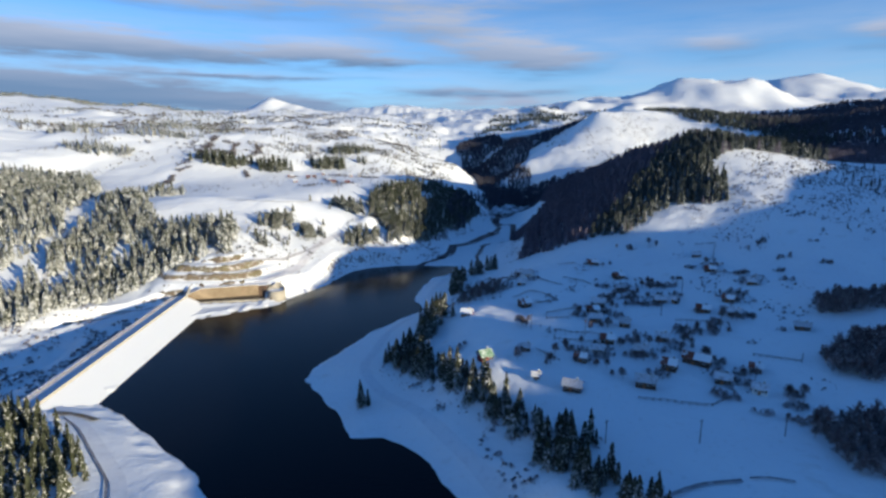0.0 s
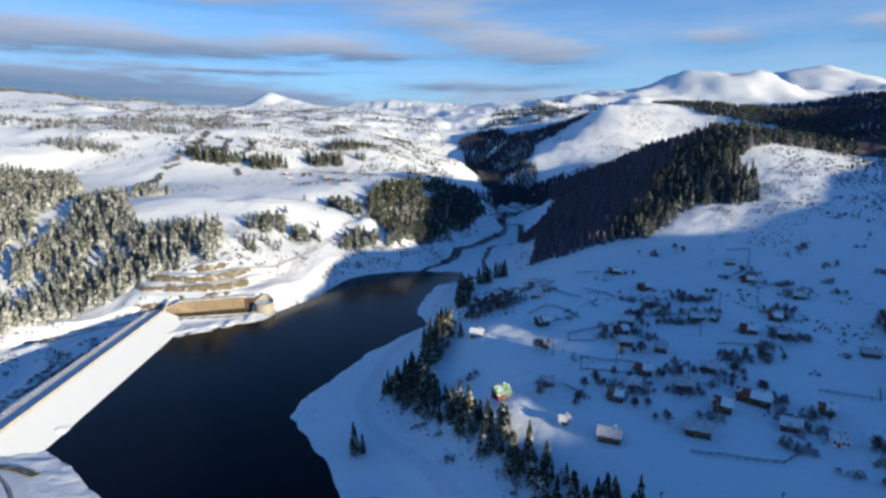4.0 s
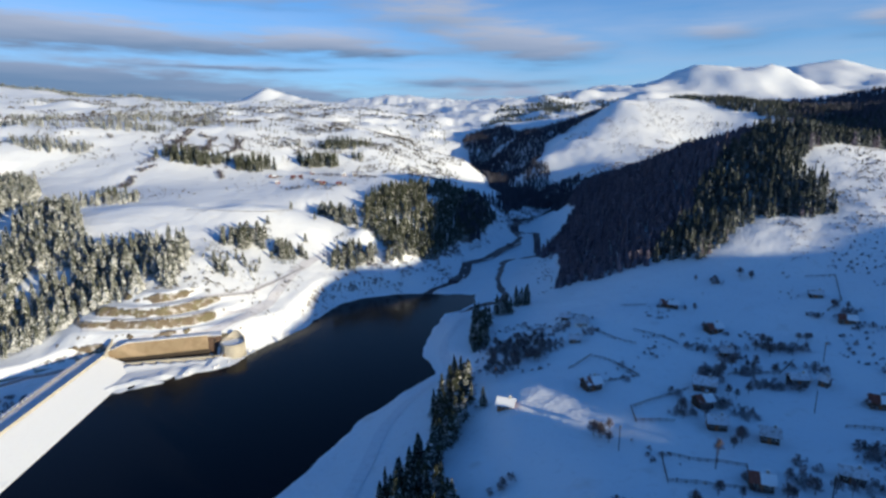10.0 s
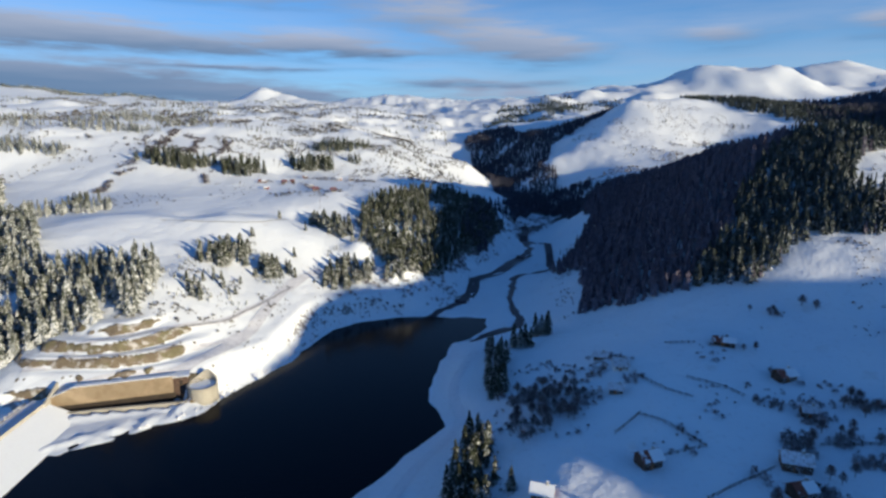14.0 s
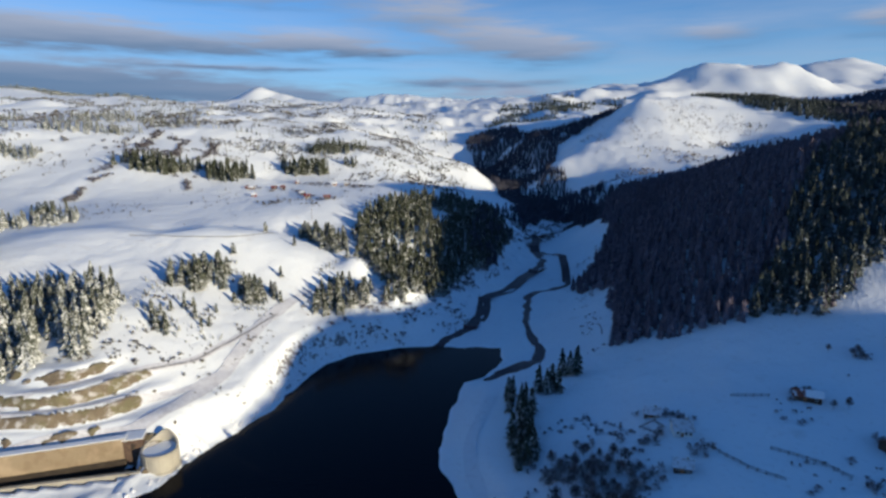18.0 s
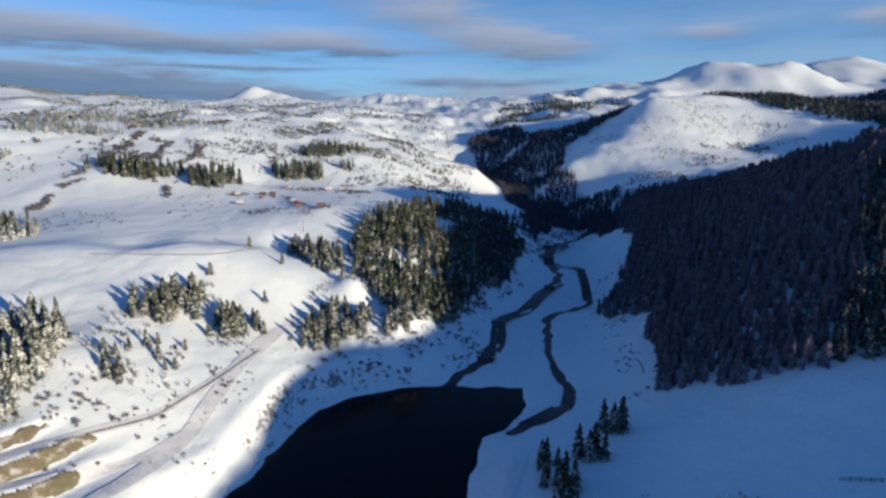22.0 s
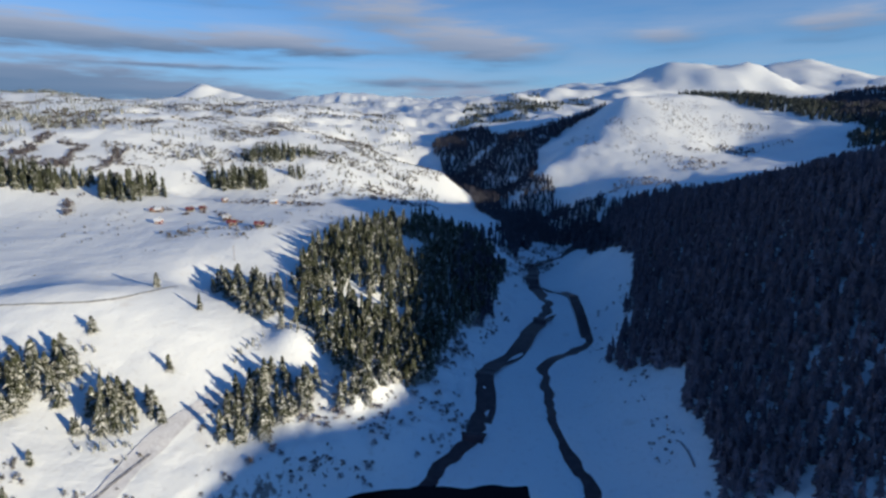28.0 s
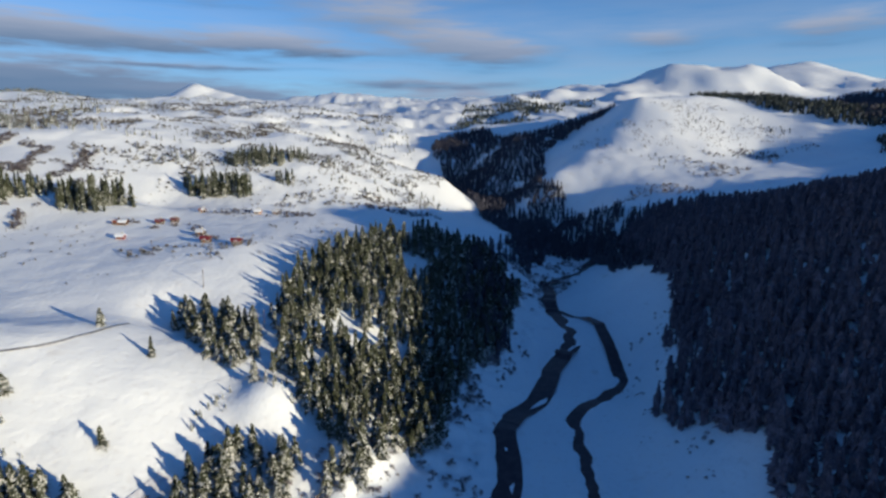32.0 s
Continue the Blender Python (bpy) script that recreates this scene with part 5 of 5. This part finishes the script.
bare = [bare_proto(440 + k, "leafless grey-brown tree dusted with snow", "hamlet trees") for k in range(5)]
ORCHARD = [
    (122, 404), (128, 402), (157, 427), (52, 290), (41, 365), (54, 380), (42, 388), (86, 304), (111, 313), (99, 286), (116, 334), (146, 352), (129, 338), (163, 357),
    (179, 425), (139, 316), (199, 384), (181, 322), (148, 270), (122, 252), (99, 240), (81, 255), (66, 250), (75, 232), (84, 226), (53, 233), (130, 243), (139, 219),
    (147, 200), (136, 172), (136, 330), (147, 358), (44, 244), (52, 288), (140, 274), (92, 280), (126, 258), (108, 256), (93, 254), (166, 284),
]
spots = np.array([(x + dx, y + dy) for x, y in ORCHARD for dx, dy in ((0, 0), (rng.uniform(-5, 5), rng.uniform(-4, 4)), (rng.uniform(-7, 7), rng.uniform(-6, 6)))])
taken = np.array([row[:2] for row in HAMLET])
spots = spots[[np.hypot(*(taken - s).T).min() > 6.5 for s in spots]]
set_out(bare, spots, 3.4, 6.0, (0.8, 1.2))
alder = sow([(24, 352), (46, 360), (52, 384), (44, 398), (30, 400), (24, 378)], 4.6)
set_out(bare, alder, 3.6, 6.5, (0.9, 1.3))
retire(bare)

# ---- near-left spruces, woods at the hamlet's far side ----
stuff("spruce_wood", *plant(sow([(-190, 226), (-160, 218), (-132, 196), (-114, 176), (-108, 150), (-150, 110), (-215, 150)], 4.6), (10, 15), MID), M_NEEDLE, "sunlit spruces beside the dam's abutment", "forest")
for ring in ([(208, 276), (222, 270), (252, 274), (262, 290), (240, 300), (216, 294)], [(170, 214), (182, 204), (206, 208), (222, 224), (214, 246), (192, 244), (176, 232)], [(132, 150), (146, 140), (172, 146), (186, 162), (166, 180), (142, 176)]):
    stuff("bare_wood", *plant(sow(ring, 2.6, None, 7.0), (4, 10), [bare_crown(470 + k, 110, 1.1, 0.3) for k in range(4)], slim=(0.7, 1.1)), M_TWIG, "dark leafless copse beyond the hamlet", "trees")

# ---- scrub ----
THICKETS = [
    (123, 408), (134, 381), (134, 356), (144, 354), (155, 351), (126, 321), (138, 320), (109, 330), (107, 299), (184, 378), (191, 377), (200, 377), (178, 322), (156, 302),
    (169, 295), (174, 287), (70, 249), (75, 245), (85, 251), (85, 243), (96, 245), (102, 245), (116, 251), (123, 256), (146, 269), (125, 225), (128, 219), (136, 224),
    (132, 211), (118, 205), (144, 201), (138, 192), (135, 181), (125, 190), (100, 225), (69, 413), (45, 251), (16, 274), (131, 236), (133, 276), (136, 271), (215, 282),
    (181, 268), (248, 402), (206, 354), (245, 371), (279, 389), (262, 353), (120, 357), (126, 348), (132, 348), (150, 355), (113, 335), (127, 333), (131, 321), (103, 321),
    (103, 309), (85, 302), (87, 317), (77, 405), (65, 394), (75, 383), (55, 373), (41, 376), (38, 385), (43, 369), (30, 389), (159, 426), (130, 270), (142, 276), (152, 280), (196, 362), (204, 340), (116, 360), (128, 356), (70, 240), (88, 262), (112, 248), (160, 350), (152, 330), (108, 268), (104, 262), (188, 320), (182, 312), (222, 330), (230, 350),
]
THICK = [bare_crown(520 + k, 46, 1.5, 0.2) for k in range(6)]
for tx, ty in THICKETS:
    places = sow(oval(tx, ty, rng.uniform(3.5, 6.5), rng.uniform(2.5, 4.5), rng.uniform(-30, 30)), 1.9, lambda x, y: grain(x, y, 4, 121) > -0.45)
    if len(places):
        stuff("thicket", *plant(places, (1.5, 3.9), THICK, sink=0.3, slim=(1.0, 1.6)), M_TWIG, "dark leafless thicket among the hamlet's plots", "thicket")
BUSH = [bare_crown(500 + k, 34, 2.4, 0.3) for k in range(5)]


def scrub(ring, gap, tall, thin, label, mat=None):
    places = sow(ring, gap, thin)
    if not len(places):
        return
    stuff("scrub", *plant(places, tall, BUSH, sink=0.5, slim=(1.2, 2.2)), mat or M_SCRUB, label, "scrub")


scrub([(-84, 470), (-60, 500), (-10, 545), (10, 580), (30, 640), (50, 690), (40, 720), (-10, 640), (-40, 580), (-70, 540)], 2.3, (0.7, 3.0), lambda x, y: grain(x, y, 9, 95) + 0.7 * grain(x, y, 3.5, 141) > 0.3, "dark low scrub on the shaded bank above the creek", M_TWIG)
scrub([(-170, 450), (-112, 462), (-95, 520), (-76, 560), (-100, 556), (-130, 530), (-165, 520)], 2.8, (0.6, 2.4), lambda x, y: grain(x, y, 13, 96) + 0.8 * grain(x, y, 5, 171) > 0.25, "snowy scrub on the sunny bank")
scrub([(180, 400), (300, 380), (430, 420), (460, 560), (340, 580), (275, 500), (230, 470)], 3.3, (0.5, 1.7), lambda x, y: grain(x, y, 30, 97) + 0.6 * grain(x, y, 8, 117) > 0.05, "low scrub poking through the snow on the cleared slope", M_TWIG)
scrub([(55, 165), (20, 210), (-20, 280), (0, 330), (12, 372), (20, 372), (12, 320), (-6, 285), (30, 220), (64, 178)], 3.2, (0.8, 1.8), lambda x, y: grain(x, y, 9, 98) > -0.4, "brush on the steep east bank", M_TWIG)
scrub([(35, 180), (-10, 240), (-28, 280), (-10, 300), (20, 226), (50, 180)], 3.6, (0.6, 1.4), lambda x, y: grain(x, y, 8, 99) > -0.1, "brush above the shore road", M_TWIG)
scrub([(60, 190), (200, 190), (235, 300), (190, 420), (120, 420), (60, 340)], 4.2, (0.7, 2.2), lambda x, y: grain(x, y, 16, 100) + 0.4 * grain(x, y, 50, 111) > 0.34, "weeds and hedges between the houses", M_TWIG)
scrub([(20, 345), (48, 350), (62, 400), (50, 440), (30, 450), (20, 400)], 3.2, (0.8, 2.6), lambda x, y: grain(x, y, 10, 101) > 0.0, "thicket on the edge of the bench", M_TWIG)
scrub([(-330, 780), (-230, 800), (-230, 900), (-330, 960), (-420, 900)], 2.8, (1.2, 3.6), lambda x, y: grain(x, y, 34, 102) + 0.6 * grain(x, y, 8, 122) > 0.7, "grey leafless thicket on the plateau slope", M_GULLY)
scrub([(-170, 715), (-90, 705), (-85, 735), (-165, 730)], 3.6, (1.0, 2.6), lambda x, y: grain(x, y, 12, 103) > -0.1, "garden scrub before the farmhouses")
scrub([(-320, 600), (-60, 740), (0, 900), (-40, 1000), (-260, 860), (-340, 720)], 9.0, (0.8, 2.2), lambda x, y: grain(x, y, 40, 104) > 0.45, "sparse scrub on the plateau meadow")
scrub([(-280, 860), (20, 900), (60, 1100), (-40, 1400), (-420, 1300), (-420, 980)], 4.2, (1.0, 3.6), lambda x, y: (grain(x, y, 60, 105) + 0.6 * grain(x, y, 17, 106)) > 0.35, "brown scrub on the upper slope")
scrub([(-900, 900), (-420, 900), (-420, 1400), (-40, 1400), (60, 2300), (-1300, 2300)], 10.0, (2.0, 6.0), lambda x, y: (grain(x, y, 130, 107) + 0.6 * grain(x, y, 40, 108)) > 0.28, "far scrub on the snowfields")
scrub([(80, 590), (100, 620), (130, 660), (150, 710), (130, 720), (112, 680), (90, 640)], 3.6, (0.8, 2.0), lambda x, y: grain(x, y, 10, 109) > 0.1, "brush along the wood's edge", M_TWIG)
scrub([(30, 700), (60, 720), (110, 800), (190, 860), (170, 890), (90, 840), (50, 780)], 2.6, (0.8, 3.0), lambda x, y: grain(x, y, 14, 110) + 0.6 * grain(x, y, 5, 144) > 0.05, "brush on the upper creek's banks", M_TWIG)

scrub([(-60, 500), (-30, 540), (0, 545), (24, 590), (32, 640), (60, 690), (50, 700), (15, 650), (0, 600), (-30, 560), (-60, 530)], 2.2, (0.7, 2.6), lambda x, y: grain(x, y, 10, 112) + 0.7 * grain(x, y, 4, 142) > 0.25, "dark brush along the creek's edge", M_TWIG)
scrub([(72, 500), (92, 508), (98, 548), (104, 585), (92, 600), (84, 560), (76, 530)], 3.0, (0.7, 2.0), lambda x, y: grain(x, y, 8, 113) > 0.15, "brush below the eastern wood", M_TWIG)
scrub([(205, 940), (300, 930), (470, 1050), (540, 1060), (470, 1110), (330, 1060), (230, 1010)], 6.0, (1.5, 4.0), lambda x, y: grain(x, y, 26, 114) > 0.1, "dark brush at the snowy hill's foot", M_TWIG)
scrub([(240, 1060), (340, 1080), (540, 1100), (480, 1260), (380, 1250), (270, 1160)], 5.0, (0.8, 2.4), lambda x, y: grain(x, y, 30, 115) + 0.7 * grain(x, y, 9, 131) > 0.12, "scattered brush on the snowy hill", M_GULLY)
scrub([(-290, 430), (-240, 400), (-200, 330), (-215, 260), (-250, 260), (-290, 340)], 4.0, (0.8, 2.2), lambda x, y: grain(x, y, 20, 116) > 0.0, "brush in the shaded valley below the dam", M_TWIG)
scrub([(-18, 274), (-4, 270), (11, 235), (23, 213), (34, 186), (40, 162), (30, 167), (20, 185), (9, 210), (-8, 245)], 2.3, (0.7, 2.8), lambda x, y: grain(x, y, 11, 151) + 0.7 * grain(x, y, 4, 152) > 0.2, "dark brush on the steep bank above the shore road", M_TWIG)
# brush on the dam's shaded downstream face
along, down = rng.uniform(4, LONG - 4, 1100), rng.uniform(0.0, 1.0, 1100) ** 0.7
across = 14 + 34 * down
patchy = grain(along, across, 13, 153) + 0.5 * grain(along, across, 5, 154) > 0.2
spot = np.array([dam.matrix_world @ Vector((a, b, 6.0 - (b - 12) * 23 / 38)) for a, b in zip(along[patchy], across[patchy])])
stuff("scrub", *plant(spot[:, :2], (0.8, 2.4), BUSH, sink=0.4, slim=(1.2, 2.4), base=spot[:, 2]), M_TWIG, "dark brush on the dam's shaded downstream face", "scrub")
scrub([(-28, 590), (-8, 592), (14, 628), (34, 662), (58, 704), (70, 740), (58, 745), (28, 690), (4, 645)], 2.6, (1.4, 4.2), lambda x, y: grain(x, y, 9, 161) + 0.6 * grain(x, y, 4, 162) > 0.15, "tall dark brush between the grove and the creek", M_TWIG)
scrub([(-150, 445), (-118, 452), (-100, 500), (-92, 540), (-80, 560), (-74, 520), (-84, 480), (-100, 450), (-128, 432)], 2.6, (0.4, 1.5), lambda x, y: grain(x, y, 8, 181) + 0.8 * grain(x, y, 3.5, 182) > 0.55, "low snowy brush and stones beside the west road")
for line, wide in (([(-338, 738), (-342, 765), (-342, 788), (-330, 800)], 9.0), ([(-335, 850), (-343, 880), (-345, 915), (-352, 972)], 8.0), ([(-295, 868), (-300, 890), (-310, 940)], 8.0), ([(-270, 868), (-268, 905), (-275, 940)], 9.0), ([(-256, 800), (-246, 785), (-241, 768)], 3.5), ([(-500, 806), (-480, 812)], 12.0)):
    band = line + [(x + wide, y + wide * 0.3) for x, y in line[::-1]]
    scrub(band, 2.6, (1.6, 5.0), lambda x, y: grain(x, y, 9, 191) > -0.5, "grey-brown leafless growth in a gully of the plateau", M_GULLY)
scrub([(-620, 780), (-360, 780), (-260, 860), (20, 900), (60, 1100), (0, 1500), (-600, 1500)], 6.5, (0.8, 3.2), lambda x, y: (grain(x, y, 70, 192) + 0.9 * grain(x, y, 22, 193)) > 0.5, "dark bushes strewn over the upland snow")
scrub([(-340, 640), (-180, 650), (-60, 720), (0, 880), (-200, 850), (-340, 770)], 5.5, (0.4, 1.3), lambda x, y: (grain(x, y, 40, 194) + 0.9 * grain(x, y, 13, 195)) > 0.75, "weeds poking through the meadow's snow")
# young snowy spruces and lumpy growth on the sunny bank
young = sow([(-168, 455), (-128, 462), (-110, 500), (-100, 530), (-112, 560), (-140, 580), (-170, 560), (-172, 500)], 3.0, lambda x, y: grain(x, y, 14, 201) + 0.8 * grain(x, y, 5, 202) > 0.2)
stuff("young_spruces", *plant(young, (0.8, 3.6), MID, slim=(1.1, 1.9)), M_FROST, "young snowy spruces on the sunny bank", "trees")
young = sow([(-66, 600), (-40, 590), (-20, 575), (-12, 590), (-40, 612), (-80, 600), (-86, 570)], 2.6, lambda x, y: grain(x, y, 7, 203) > -0.2)
stuff("young_spruces", *plant(young, (0.8, 4.2), MID, slim=(1.0, 1.7)), M_FROST, "young snowy spruces round the rocky knoll", "trees")
scrub([(-190, 772), (-150, 778), (-120, 745), (-92, 728), (-90, 740), (-118, 758), (-145, 800), (-190, 795)], 2.6, (0.8, 2.6), lambda x, y: grain(x, y, 8, 211) > 0.25, "leafless gardens round the farmhouses", M_GULLY)
scrub([(-160, 835), (-90, 835), (-60, 850), (-90, 862), (-160, 850)], 2.8, (0.8, 2.8), lambda x, y: grain(x, y, 8, 212) > 0.1, "leafless growth beside the farmhouses", M_GULLY)
scrub([(-120, 870), (30, 900), (60, 960), (-20, 950), (-110, 900)], 3.0, (0.8, 3.0), lambda x, y: grain(x, y, 9, 213) + 0.6 * grain(x, y, 30, 214) > 0.6, "dark bushes in the shaded hollow", M_GULLY)
# stumps and saplings on the cleared slope, single spruces past its shaded edge
scrub([(215, 470), (300, 425), (400, 455), (440, 540), (345, 566), (300, 555), (270, 515)], 2.5, (0.5, 1.9), lambda x, y: grain(x, y, 12, 221) + 0.7 * grain(x, y, 4, 222) > 0.1, "stumps and saplings on the sunlit clearing", M_GULLY)
lone = sow([(320, 480), (345, 520), (400, 545), (480, 540), (450, 440), (380, 390), (300, 400)], 8.5, lambda x, y: grain(x, y, 22, 223) + 0.5 * grain(x, y, 8, 224) > 0.25)
stuff("scattered_spruces", *plant(lone, (2.5, 7.0), MID, slim=(1.0, 1.5)), M_RIDGE, "single dark spruces on the shaded upper slope", "trees")
# a half-buried wall and a bare road edge below the hamlet
for line, wide in (([(66, 143), (73, 146.5), (83, 149.5), (95, 150.5)], 1.5), ([(98, 151.5), (104, 151.5), (110, 148.5)], 0.9)):
    v, f, _ = strip(line, wide, 0.5)
    stuff("ditch", v, f, M_ROAD, "dark bare edge of a snowed-up lane", "road", True, "structure")
scrub([(30, 172), (36, 158), (44, 146), (56, 126), (50, 124), (36, 146), (26, 166)], 2.2, (0.6, 2.4), lambda x, y: grain(x, y, 9, 231) + 0.7 * grain(x, y, 4, 232) > 0.15, "dark brush on the bank above the shore road", M_TWIG)
scrub([(-290, 420), (-240, 410), (-200, 380), (-190, 320), (-200, 270), (-240, 260), (-280, 330)], 2.6, (0.6, 2.4), lambda x, y: grain(x, y, 17, 233) + 0.8 * grain(x, y, 6, 234) > 0.45, "dark brush in the shaded valley below the dam", M_TWIG)
